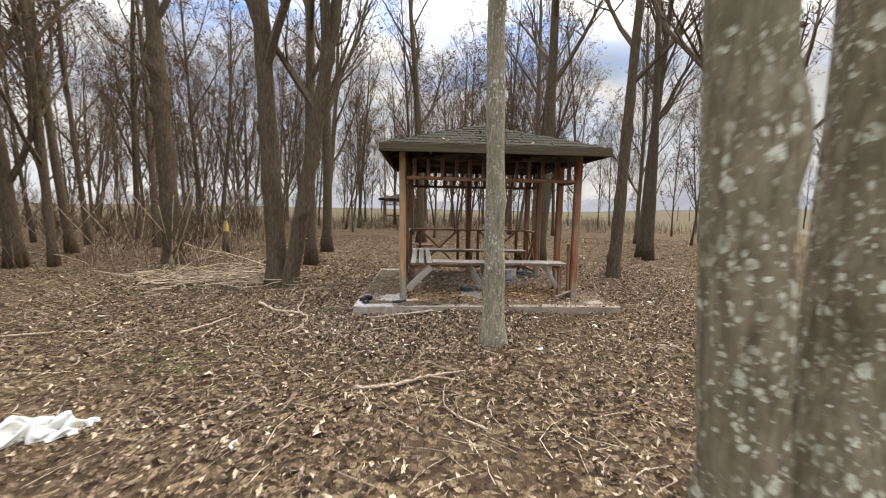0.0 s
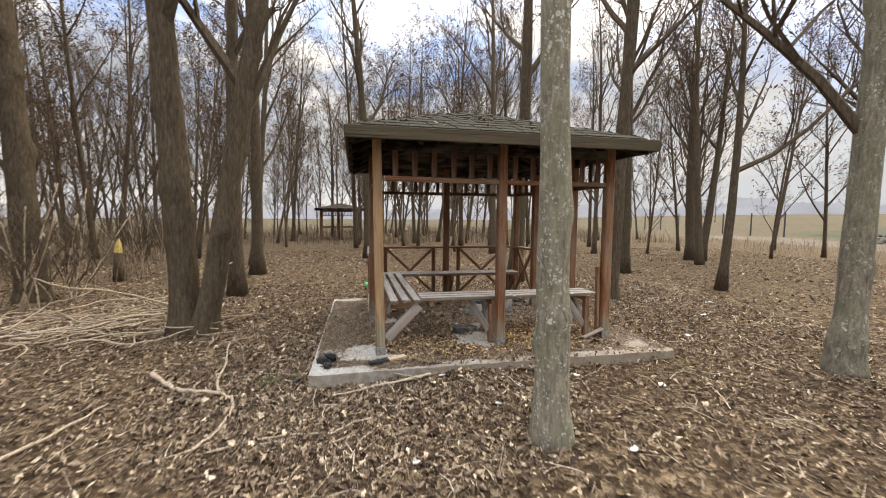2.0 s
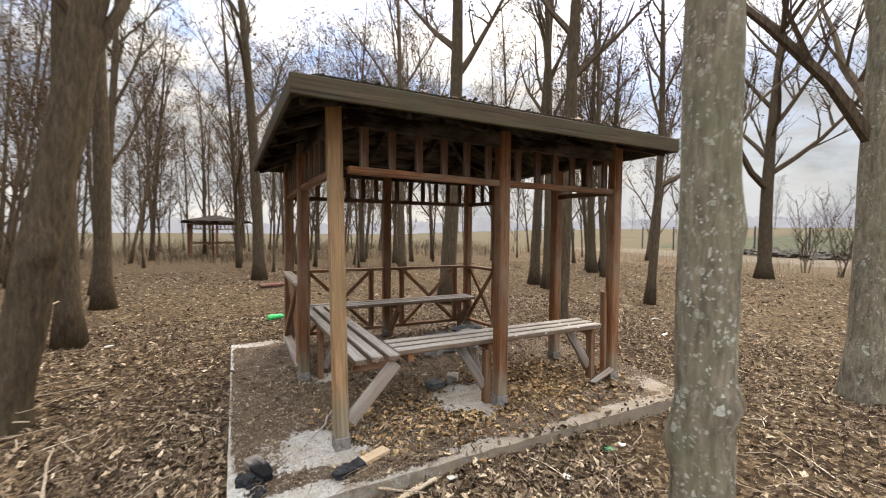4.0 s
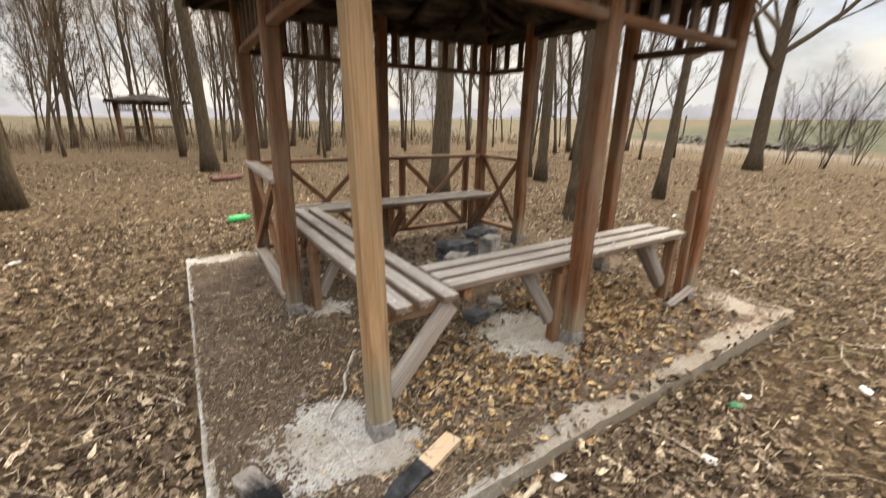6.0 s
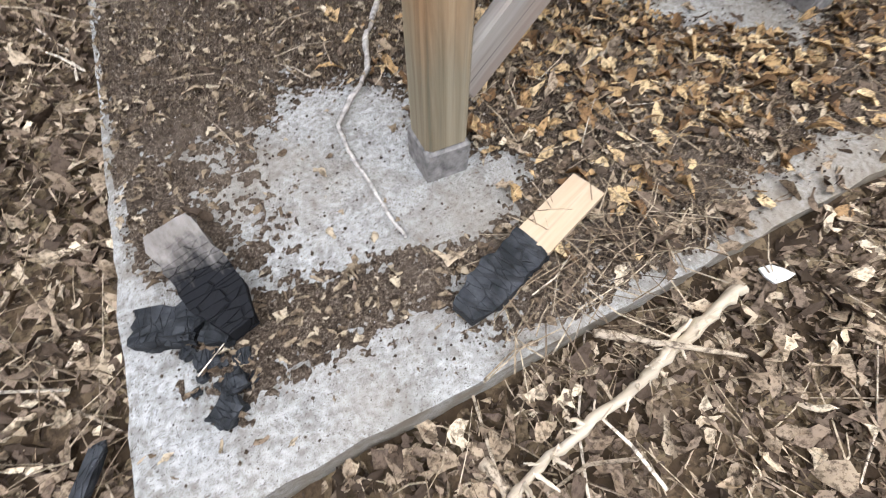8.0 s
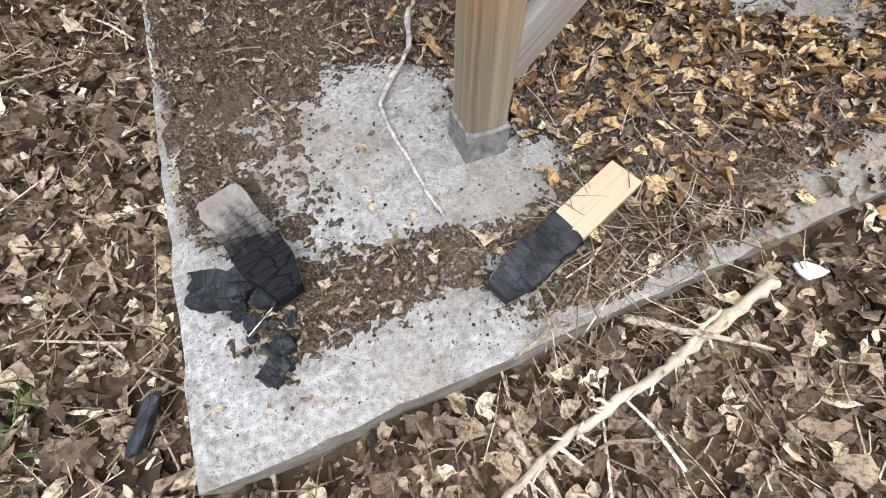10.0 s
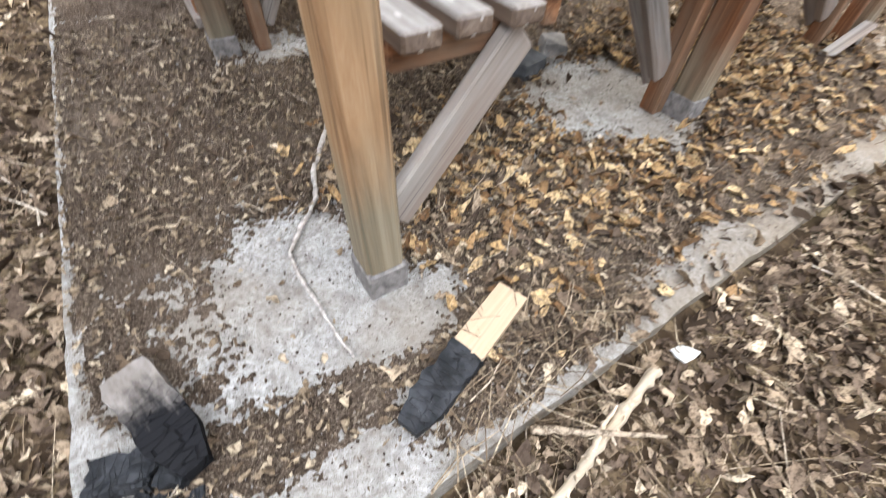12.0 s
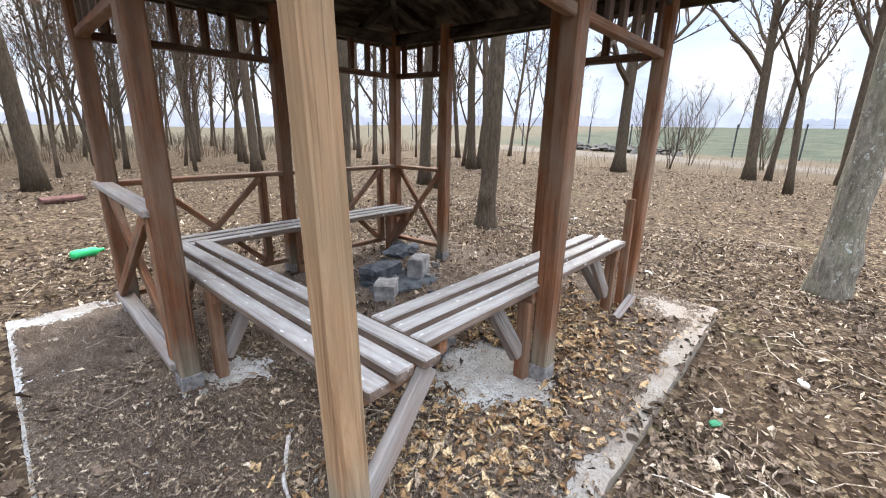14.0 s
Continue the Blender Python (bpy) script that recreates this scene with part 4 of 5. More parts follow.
def build_brush():
    rnd = random.Random(4)
    heap = empty("brush_pile", -4.1, 2.0, ground_z(-4.1, 2.0), "loose heap of bleached cut branches on the woodland floor", "brush pile")
    for i in range(64):
        x, y = rnd.gauss(-3.75, 0.75), rnd.gauss(1.9, 0.6)
        a = rnd.gauss(0.35, 1.2)
        l = rnd.uniform(0.5, 2.0)
        z = ground_z(x, y) + rnd.uniform(0.02, 0.2)
        up = rnd.uniform(-0.02, 0.08) if i < 58 else rnd.uniform(0.25, 0.5)
        v, f = [], []
        n = 5
        pts = []
        for k in range(n + 1):
            q = k / n
            side = rnd.gauss(0, 0.05) + 0.4 * math.sin(q * 3.1) * rnd.uniform(-0.8, 1.0)
            pts.append((x + math.cos(a) * l * (q - 0.4) - math.sin(a) * side, y + math.sin(a) * l * (q - 0.4) + math.cos(a) * side, max(ground_z(x, y) + 0.02, z + up * l * q + rnd.gauss(0, 0.015))))
        r = rnd.uniform(0.005, 0.018)
        path = smooth_path(pts, 3, 0.006, rnd)
        tube(v, f, path, [r * (1 - 0.6 * k / len(path)) for k in range(len(path))], 5)
        if i % 3 == 0:
            p = Vector(pts[3])
            d = Vector((math.cos(a + rnd.choice((-0.7, 0.7))), math.sin(a + rnd.choice((-0.7, 0.7))), rnd.uniform(0.0, 0.5)))
            tube(v, f, smooth_path([p, p + d * l * 0.12 + Vector((0, 0, 0.02)), p + d * l * 0.27], 3, 0.006, rnd), [r * 0.6, r * 0.55, r * 0.5, r * 0.45, r * 0.4, r * 0.35, r * 0.25], 5)
        raw("cut_branch", v, f, [STICK], heap, True)


build_brush()

st = empty("broken_stump", -5.6, 6.7, -0.13, "thin broken dark stump with a torn yellow top", "stump")
v, f = [], []
tube(v, f, [Vector((-5.6, 6.7, -0.2)), Vector((-5.6, 6.7, 0.2)), Vector((-5.58, 6.7, 0.55))], [0.12, 0.09, 0.085], 9)
raw("stem", v, f, [BARK], st, True)
v, f = [], []
tube(v, f, [Vector((-5.58, 6.7, 0.54)), Vector((-5.57, 6.7, 0.72)), Vector((-5.55, 6.68, 0.86))], [0.088, 0.07, 0.012], 7)
raw("torn_top", v, f, [YELLOW], st)


# ---------------------------------------------------------------- litter
def build_bag():
    v, f, n, m = [], [], 52, 30
    for j in range(m + 1):
        for i in range(n + 1):
            u, w = i / n - 0.5, j / m - 0.5
            h = 0.09 * noise.noise(Vector((u * 5, w * 5, 2))) + 0.06 * abs(noise.noise(Vector((u * 7, w * 4, 3)))) + 0.012 * abs(noise.noise(Vector((u * 24, w * 14, 5)))) + 0.025
            e = min(0.5 - abs(u), 0.5 - abs(w))
            h *= min(1, e * 6)
            x = -2.24 + u * 0.58 + 0.09 * noise.noise(Vector((w * 7, 1, 0)))
            y = -3.52 + w * 0.24 + 0.26 * u + 0.11 * noise.noise(Vector((u * 7, 5, 0)))
            v.append((x, y, ground_z(x, y) + 0.01 + max(0, h) * 1.3))
    f = [(j * (n + 1) + i, j * (n + 1) + i + 1, (j + 1) * (n + 1) + i + 1, (j + 1) * (n + 1) + i) for j in range(m) for i in range(n)]
    ob = raw("plastic_bag", v, f, [BAG], None, True)
    md = ob.modifiers.new("thickness", "SOLIDIFY")
    md.thickness = 0.003
    tagged(ob, "crumpled white plastic bag lying on fallen leaves", "bag")


build_bag()
bt = empty("plastic_bottle", 0.12, 5.03, -0.12, "green plastic bottle lying on the leaves behind the gazebo", "bottle")
v, f = [], []
tube(v, f, [Vector((-0.01 + 0.30 * s, 4.99 + 0.08 * s, ground_z(0, 4.6) + 0.055)) for s in (0, 0.04, 0.1, 0.4, 0.5, 0.62, 0.72, 0.85, 0.93)], [0.03, 0.046, 0.05, 0.05, 0.044, 0.05, 0.046, 0.022, 0.016], 14)
raw("bottle_body", v, f, [GREEN_PLASTIC], bt, True)
v, f = [], []
tube(v, f, [Vector((-0.01 + 0.30 * s, 4.99 + 0.08 * s, ground_z(0, 4.6) + 0.055)) for s in (0.932, 0.99)], [0.019, 0.019], 12)
raw("bottle_cap", v, f, [GREEN_PLASTIC], bt)
part_ob = part("old_board", box_bm(0.62, 0.26, 0.08, 0.015, 0.01, 2), RED_BOARD, None, "", pose(0.45, 9.4, ground_z(0.45, 9.4) + 0.06, 0, 0, 12))
tagged(part_ob, "faded dark red board lying on the woodland floor", "board")


def scrap(x, y, s, seed, material, label, z=None, category="litter"):
    bm = bmesh.new()
    r = random.Random(seed)
    ring = []
    n = 7
    for k in range(n):
        a = 2 * math.pi * k / n
        q = s * r.uniform(0.65, 1.1)
        ring.append((math.cos(a) * q, math.sin(a) * q * 0.7, r.uniform(-0.1, 0.25) * s))
    top = [bm.verts.new(p) for p in ring]
    low = [bm.verts.new((p[0] * 0.96, p[1] * 0.96, p[2] - 0.006)) for p in ring]
    c, d = bm.verts.new((0, 0, 0.16 * s)), bm.verts.new((0, 0, 0.16 * s - 0.006))
    for k in range(n):
        j = (k + 1) % n
        bm.faces.new((top[k], top[j], c))
        bm.faces.new((low[j], low[k], d))
        bm.faces.new((top[j], top[k], low[k], low[j]))
    zz = (ground_z(x, y) if z is None else z) + 0.02
    tagged(part("litter_scrap", bm, material, None, "", pose(x, y, zz, r.uniform(-8, 8), r.uniform(-8, 8), r.uniform(0, 360))), label, category, "litter on the ground")


for k, (x, y, s) in enumerate(((0.575, -0.485, 0.035), (1.25, -0.75, 0.045), (1.9, -0.62, 0.035), (0.95, -1.05, 0.04), (-0.84, -3.7, 0.05), (2.6, -0.95, 0.05), (0.15, -1.75, 0.05), (4.1, 0.4, 0.07),
                               (5.3, 1.4, 0.08), (3.7, -2.3, 0.09), (6.2, 2.2, 0.09), (-2.0, 4.1, 0.08), (-3.9, -0.6, 0.05), (1.6, -1.9, 0.04))):
    scrap(x, y, s, k, BAG, "small white plastic scrap lying among the leaves", z=-0.08 if k == 0 else None)
scrap(1.76, -0.63, 0.04, 50, GREEN_DULL, "small green plastic scrap lying among the leaves")
scrap(0.83, -0.44, 0.03, 51, LEAF_TAN, "pale yellow leaf curled at the slab's edge", z=-0.06, category="leaf")


# ---------------------------------------------------------------- trees
def grow(seed, height, girth, lean=(0.0, 0.0), limbs=11, first=0.34, spread=0.62, sides=9, step=0.6, forks=(), twig_levels=2, dead=120, rough=0.12, wobble=1.0, reach=1.0, knots=()):
    """Trunk, crown and hanging leaves of a bare tree whose foot is at the origin."""
    r = random.Random(seed)
    tv, tf, cv, cf, lv, lf = [], [], [], [], [], []
    n = max(6, int(height / step))
    ph = r.uniform(0, 9)
    trunk, radii = [], []
    for i in range(n + 1):
        s = i / n
        z = s * height
        wob = 0.035 * height * s * wobble
        trunk.append(Vector((lean[0] * z + wob * math.sin(ph + 3.1 * s) * 0.6, lean[1] * z + wob * math.cos(ph * 1.7 + 2.6 * s) * 0.6, z - 0.15 if i == 0 else z)))
        radii.append(max(0.012, girth / 2 * ((1 - s) ** 0.75 * 0.92 + 0.05)) * (1 + 0.55 * math.exp(-z / 0.16)))
    if wobble < 1:
        kr = random.Random(seed + 500)
        knots = list(knots) + [(kr.uniform(0.3, 5.5), (kr.uniform(-1, 1), kr.uniform(-1, 1), 0), girth * kr.uniform(0.06, 0.2), kr.uniform(0.05, 0.14), kr.uniform(0.1, 0.4)) for _ in range(12)]
    tube(tv, tf, trunk, radii, sides, rough=rough, knots=knots)

    def at(s):
        k = min(n - 1e-6, s * n)
        i = int(k)
        return trunk[i].lerp(trunk[i + 1], k - i), radii[i] + (radii[i + 1] - radii[i]) * (k - i)

    def limb(p, d, length, rad, level):
        m = (5, 3, 1)[level]
        pts = [p]
        cur = d.normalized()
        for i in range(m):
            cur = (cur + Vector((r.uniform(-1, 1), r.uniform(-1, 1), r.uniform(-0.6, 0.9))) * (0.3 if level else 0.2) + Vector((0, 0, 0.05))).normalized()
            pts.append(pts[-1] + cur * length / m)
        if level == 2:
            # a thin tapering twig: three sides that meet at the tip
            b, w = len(cv), max(0.004, rad)
            u = cur.cross(Vector((0.3, 0.2, 1))).normalized() * w
            q = cur.cross(u).normalized() * w
            cv.extend(tuple(e) for e in (p + u, p - u * 0.5 + q, p - u * 0.5 - q, pts[-1]))
            cf.extend(((b, b + 1, b + 3), (b + 1, b + 2, b + 3), (b + 2, b, b + 3)))
        else:
            tube(cv, cf, pts, [max(0.003, rad * (1 - 0.8 * i / m)) for i in range(m + 1)], (5, 3)[level], close=level == 0)
        if level < twig_levels:
            for k in range((8, 7)[level]):
                s = r.uniform(0.25, 1.0)
                i = min(m - 1, int(s * m))
                q = pts[i].lerp(pts[i + 1], s * m - i)
                side = Vector((r.uniform(-1, 1), r.uniform(-1, 1), r.uniform(-0.1, 0.8)))
                limb(q, cur * 0.7 + side * 0.85, length * r.uniform(0.3, 0.55), rad * (1 - 0.7 * s) * 0.55, level + 1)
        elif r.random() < dead / 250:
            for _ in range(r.choice((1, 2, 3, 4))):
                e = pts[-1] + Vector((r.uniform(-0.1, 0.1), r.uniform(-0.1, 0.1), r.uniform(-0.14, 0.02)))
                a, b = Vector((r.uniform(-1, 1), r.uniform(-1, 1), r.uniform(-1, 0.4))).normalized() * r.uniform(0.035, 0.07), Vector((r.uniform(-1, 1), r.uniform(-1, 1), r.uniform(-1, 1))).normalized() * 0.025
                base = len(lv)
                lv.extend(tuple(e + q) for q in (-a, b, a, -b))
                lf.extend(((base, base + 1, base + 2), (base, base + 2, base + 3)))

    for hgt, direction, length, rad in forks:
        p, tr = at(hgt / height)
        d = Vector(direction).normalized()
        limb(p, d, length, rad, 0)
    for i in range(limbs):
        s = first + (0.97 - first) * (i + r.random() * 0.8) / limbs
        p, tr = at(min(0.98, s))
        a = 2.4 * i + r.uniform(-0.6, 0.6)
        out = spread * r.uniform(0.7, 1.4)
        limb(p, Vector((math.cos(a) * out, math.sin(a) * out, 1.0)), height * r.uniform(0.2, 0.36) * (1.15 - s * 0.6) * reach, max(0.012, tr * r.uniform(0.45, 0.7)), 0)
    return (tv, tf), (cv, cf), (lv, lf)


def plant(x, y, label, group, material, stems, **kw):
    """A tree on the ground at x, y from one or more stems, each (dx, dy, seed, height, girth, lean, more)."""
    t = empty("tree", x, y, ground_z(x, y) - 0.02, label, "tree", group)
    for dx, dy, seed, height, girth, lean, more in stems:
        trunk, crown, leaves = grow(seed, height, girth, lean, **{**kw, **more})
        for name, (vv, ff), mt, smooth in (("trunk", trunk, material, True), ("crown", crown, BARK_FAR, False), ("dead_leaves", leaves, LEAF_DRY, False)):
            if ff:
                ob = raw(name, vv, ff, [mt], None, smooth)
                ob.parent = t
                ob.matrix_basis = pose(dx, dy, 0)
    return t


NEAR = "trees around the gazebo"
D = dict(step=0.1, sides=20, wobble=0.25)
plant(1.135, -1.64, "slim upright tree with pale lichen patches on its bark", NEAR, BARK_LICHEN, [(0, 0, 1, 11, 0.245, (-0.028, 0.0), dict(first=0.42))], **D)
plant(-2.32, 1.75, "tree with two thick stems joined at the base", NEAR, BARK, [(-0.1, 0.06, 2, 13, 0.39, (-0.038, 0.0), dict(first=0.26, limbs=14)), (0.14, -0.05, 3, 12, 0.31, (0.175, 0.02), dict(first=0.2, limbs=13))], **D)
plant(-5.8, 4.4, "thick upright tree with grey-brown bark", NEAR, BARK, [(0, 0, 4, 14, 0.46, (-0.04, 0.0), dict(first=0.4))], **D)
plant(4.68, -1.03, "leaning tree with one long limb reaching out low", NEAR, BARK_RIGHT, [(0, 0, 5, 11, 0.285, (0.02, 0.0), dict(first=0.45, forks=((2.35, (-0.62, 0.25, 0.75), 3.8, 0.062), (2.6, (0.6, 0.3, 0.5), 3.0, 0.055))))], **D)
plant(1.19, -5.25, "large tree with two stems and lichen-spotted grey bark", NEAR, BARK_SPOTTED,
      [(0.0, 0, 6, 12, 0.215, (-0.082, 0.0), dict(first=0.45, knots=((1.74, (1, -0.3, 0), 0.035, 0.1, 0.25), (1.3, (0.4, -1, 0), 0.01, 0.1, 0.3)))),
       (0.27, 0.04, 7, 12, 0.27, (0.02, 0.03), dict(first=0.45, knots=((1.36, (-0.8, -0.7, 0), 0.04, 0.1, 0.2), (1.16, (-0.5, -1, 0), -0.03, 0.09, 0.12), (0.75, (-1, -0.3, 0), 0.07, 0.35, 0.5))))], **D)
plant(7.62, 3.35, "thin leaning tree with a long arching branch", NEAR, BARK, [(0, 0, 8, 9, 0.2, (0.06, 0.0), dict(first=0.35, forks=((2.6, (1.0, -0.2, 0.45), 4.0, 0.06),)))])
plant(4.68, 2.98, "slim straight tree beside the gazebo", NEAR, BARK, [(0, 0, 9, 12, 0.28, (0.04, 0.0), {})], **D)
plant(7.6, 7.2, "slim straight tree with grey-brown bark", NEAR, BARK, [(0, 0, 10, 12, 0.32, (0.03, 0.0), {})])
plant(16.1, 5.1, "broad tree with low forking limbs", NEAR, BARK, [(0, 0, 11, 11, 0.46, (0.02, 0.0), dict(first=0.22, spread=1.0, limbs=15, reach=1.35, dead=200))])
plant(12.4, 9.2, "tree with two slim diverging stems", NEAR, BARK, [(-0.2, 0, 12, 10, 0.35, (-0.05, 0.0), {}), (0.25, 0, 13, 10, 0.3, (0.16, 0.02), {})])
plant(17.3, 1.1, "cluster of stout dark trunks", NEAR, BARK, [(0, 0, 14, 11, 0.36, (0.03, 0.07), dict(limbs=17, first=0.25, spread=0.8, reach=1.3, dead=200)), (0.3, -0.5, 15, 10, 0.2, (0.02, -0.02), dict(reach=1.2))])
plant(13.5, -0.2, "thin bent young tree", NEAR, BARK, [(0, 0, 16, 7.5, 0.19, (0.02, 0.05), dict(limbs=17, first=0.28, spread=0.8, reach=1.3, dead=200))])
plant(17.7, -1.3, "tree with grey-brown bark near the field", NEAR, BARK, [(0, 0, 17, 10, 0.36, (0.0, 0.05), dict(limbs=17, reach=1.2, spread=0.8, dead=200))])
plant(-8.8, 3.6, "forked tree with a low crooked stem", NEAR, BARK, [(0, 0, 23, 10, 0.36, (-0.06, 0.0), dict(first=0.12, spread=0.8))])
plant(-2.75, 7.5, "upright tree with grey-brown bark", NEAR, BARK, [(0, 0, 18, 13, 0.33, (0.0, 0.0), {})])
plant(-2.45, 4.4, "upright tree with grey-brown bark", NEAR, BARK, [(0, 0, 19, 12, 0.3, (-0.02, 0.02), {})])
plant(0.3, 11.6, "thick upright tree with grey-brown bark", NEAR, BARK, [(0, 0, 20, 13, 0.38, (-0.04, 0.0), {})])
plant(3.6, 5.3, "thick upright tree behind the gazebo", NEAR, BARK, [(0, 0, 21, 13, 0.36, (0.02, 0.0), {})])
plant(7.4, 6.4, "slim upright tree behind the gazebo", NEAR, BARK, [(0, 0, 22, 12, 0.28, (-0.02, 0.0), {})])

VARIANTS = []
for k, (h, g, ln, first, limbs) in enumerate(((13, 0.26, 0.0, 0.2, 14), (12, 0.2, 0.05, 0.18, 14), (14, 0.31, -0.03, 0.24, 14), (10, 0.15, 0.08, 0.12, 13), (12, 0.24, -0.07, 0.18, 14), (8, 0.1, 0.03, 0.1, 13))):
    x, y = ((5.5, 18.0), (6.7, 16.6), (5.6, 12.8), (3.6, 21.9), (16.5, 13.5), (14.9, 15.0))[k]
    VARIANTS.append(plant(x, y, "bare woodland tree with thin upright branches", "woodland trees", BARK_FAR, [(0, 0, 40 + k, h, g, (ln, 0.02), dict(first=first, limbs=limbs, dead=170))]))


def forest():
    rnd = random.Random(11)
    spots = [(-9.5, 6.0), (-12, 17.5), (-9.7, 15.2), (-3.4, 9.9), (-5.6, 11.8), (-4.0, 23), (-3.4, 34), (11.4, 7.9), (8.6, 16.2), (4.4, 15.6), (17, 23), (15.4, 18.2), (10.2, 12.5), (19, 9.5), (13, 20),
             (0.95, 14.2), (5.4, 17.5), (12.9, 10.2), (12.5, 12.0), (12.2, 16.2), (4.1, 13.7), (6.6, 15.8), (2.75, 15.7), (7.7, 16.8), (-6.2, 13.4), (-9.0, 12.3), (15.0, 13.0)]
    taken = list(spots) + [(-2.3, 1.7), (-6, 4.6), (0.3, 11.6), (-1.2, 25.3), (-1.7, 22), (-1.5, 18)]

    def add(x, y, gap):
        if all((x - a) ** 2 + (y - b) ** 2 > gap * gap for a, b in taken):
            taken.append((x, y))
            spots.append((x, y))

    for _ in range(300):
        add(rnd.uniform(-26, -6.5), rnd.uniform(-4, 34), 1.7)
    for _ in range(230):
        add(rnd.uniform(-8, 11), rnd.uniform(16, 37), 1.7)
    for _ in range(44):
        add(rnd.uniform(9, 22), rnd.uniform(8, 34), 3.0)
    for _ in range(40):
        add(rnd.uniform(-16, 16), rnd.uniform(-24, -10), 3.0)
    for _ in range(14):
        add(rnd.uniform(7, 22), rnd.uniform(-14, -4), 3.5)
    for _ in range(16):
        add(rnd.uniform(62, 130), rnd.uniform(-20, 75), 6.0)
    for x, y in spots:
        src = VARIANTS[rnd.choice((0, 1, 3, 3, 4, 5, 5, 5)) if x < -7 else rnd.choice((1, 1, 3, 3, 4, 5, 5))]
        copy_thing(src, pose(x, y, ground_z(x, y) - 0.04, rnd.gauss(0, 3.5), rnd.gauss(0, 3.5), rnd.uniform(0, 360)))


forest()


# ---------------------------------------------------------------- bare shrubs in the wood and along the track
def shrub(x, y, label, material, seed, height, n):
    rnd = random.Random(seed)
    return plant(x, y, label, "bare shrubs", material, [(rnd.uniform(-0.15, 0.15), rnd.uniform(-0.15, 0.15), seed * 10 + k, height * rnd.uniform(0.6, 1.1), 0.024, (rnd.gauss(0, 0.28), rnd.gauss(0, 0.28)),
                 dict(first=0.15, limbs=9, spread=0.7, sides=5, step=0.35, twig_levels=1, dead=0, reach=1.3)) for k in range(n)])


def shrubs():
    rnd = random.Random(31)
    grey = shrub(19.6, 4.2, "bare grey shrub with thin arching stems beside the track", BARK_FAR, 61, 3.0, 6)
    pale = shrub(-7.4, 5.4, "bare pale shrub with thin arching stems under the trees", STICK, 62, 1.9, 6)
    for k in range(5):
        x, y = rnd.uniform(19, 25), rnd.uniform(-5, 9)
        copy_thing(grey, pose(x, y, ground_z(x, y) - 0.04, 0, 0, rnd.uniform(0, 360)))
    for k in range(16):
        x, y = rnd.uniform(-14, -5.2), rnd.uniform(3.2, 15)
        copy_thing(pale, pose(x, y, ground_z(x, y) - 0.04, 0, 0, rnd.uniform(0, 360)))


shrubs()


# ---------------------------------------------------------------- undergrowth: dry stems in the wood
def stems(name, n, region, hmin, hmax, width, seed, label, lean=0.25):
    rnd = np.random.RandomState(seed)
    x0, x1, y0, y1 = region
    x, y = rnd.uniform(x0, x1, n), rnd.uniform(y0, y1, n)
    clump = np.array([noise.noise(Vector((a * 0.35, b * 0.35, seed))) for a, b in zip(x, y)])
    keep = clump > rnd.uniform(-0.45, 0.3, n)
    x, y = x[keep], y[keep]
    n = len(x)
    z = np.array([ground_z(a, b) for a, b in zip(x, y)]) - 0.02
    h = rnd.uniform(hmin, hmax, n)
    a = rnd.uniform(0, 2 * np.pi, n)
    lx, ly = rnd.normal(0, lean, n) * h, rnd.normal(0, lean, n) * h
    wx, wy = np.cos(a) * width, np.sin(a) * width
    V = np.empty((n, 6, 3))
    for k, (s, w) in enumerate(((0, 1), (0.55, 0.8), (1, 0.35))):
        cx, cy = x + lx * s * s, y + ly * s * s
        for j, sg in enumerate((-1, 1)):
            V[:, k * 2 + j, 0], V[:, k * 2 + j, 1], V[:, k * 2 + j, 2] = cx + sg * wx * w, cy + sg * wy * w, z + h * s
    base = np.arange(n)[:, None] * 6
    F = np.concatenate([base + np.array([0, 1, 3, 2]), base + np.array([2, 3, 5, 4])])
    ob = raw(name, V.reshape(-1, 3).tolist(), F.tolist(), [DRY_STEM])
    return tagged(ob, label, "dry grass", kind="stuff")


stems("undergrowth", 8000, (-26, -4.8, 2.5, 32), 0.3, 1.2, 0.007, 1, "tall dry pale stems growing between the trees")
stems("dry_grass", 9000, (-6, 20, 19, 38), 0.3, 1.1, 0.008, 2, "tall dry straw-coloured grass at the wood's edge")
stems("dry_weeds", 2600, (17, 27, -8, 22), 0.15, 0.7, 0.005, 3, "sparse dry weeds along the edge of the track")


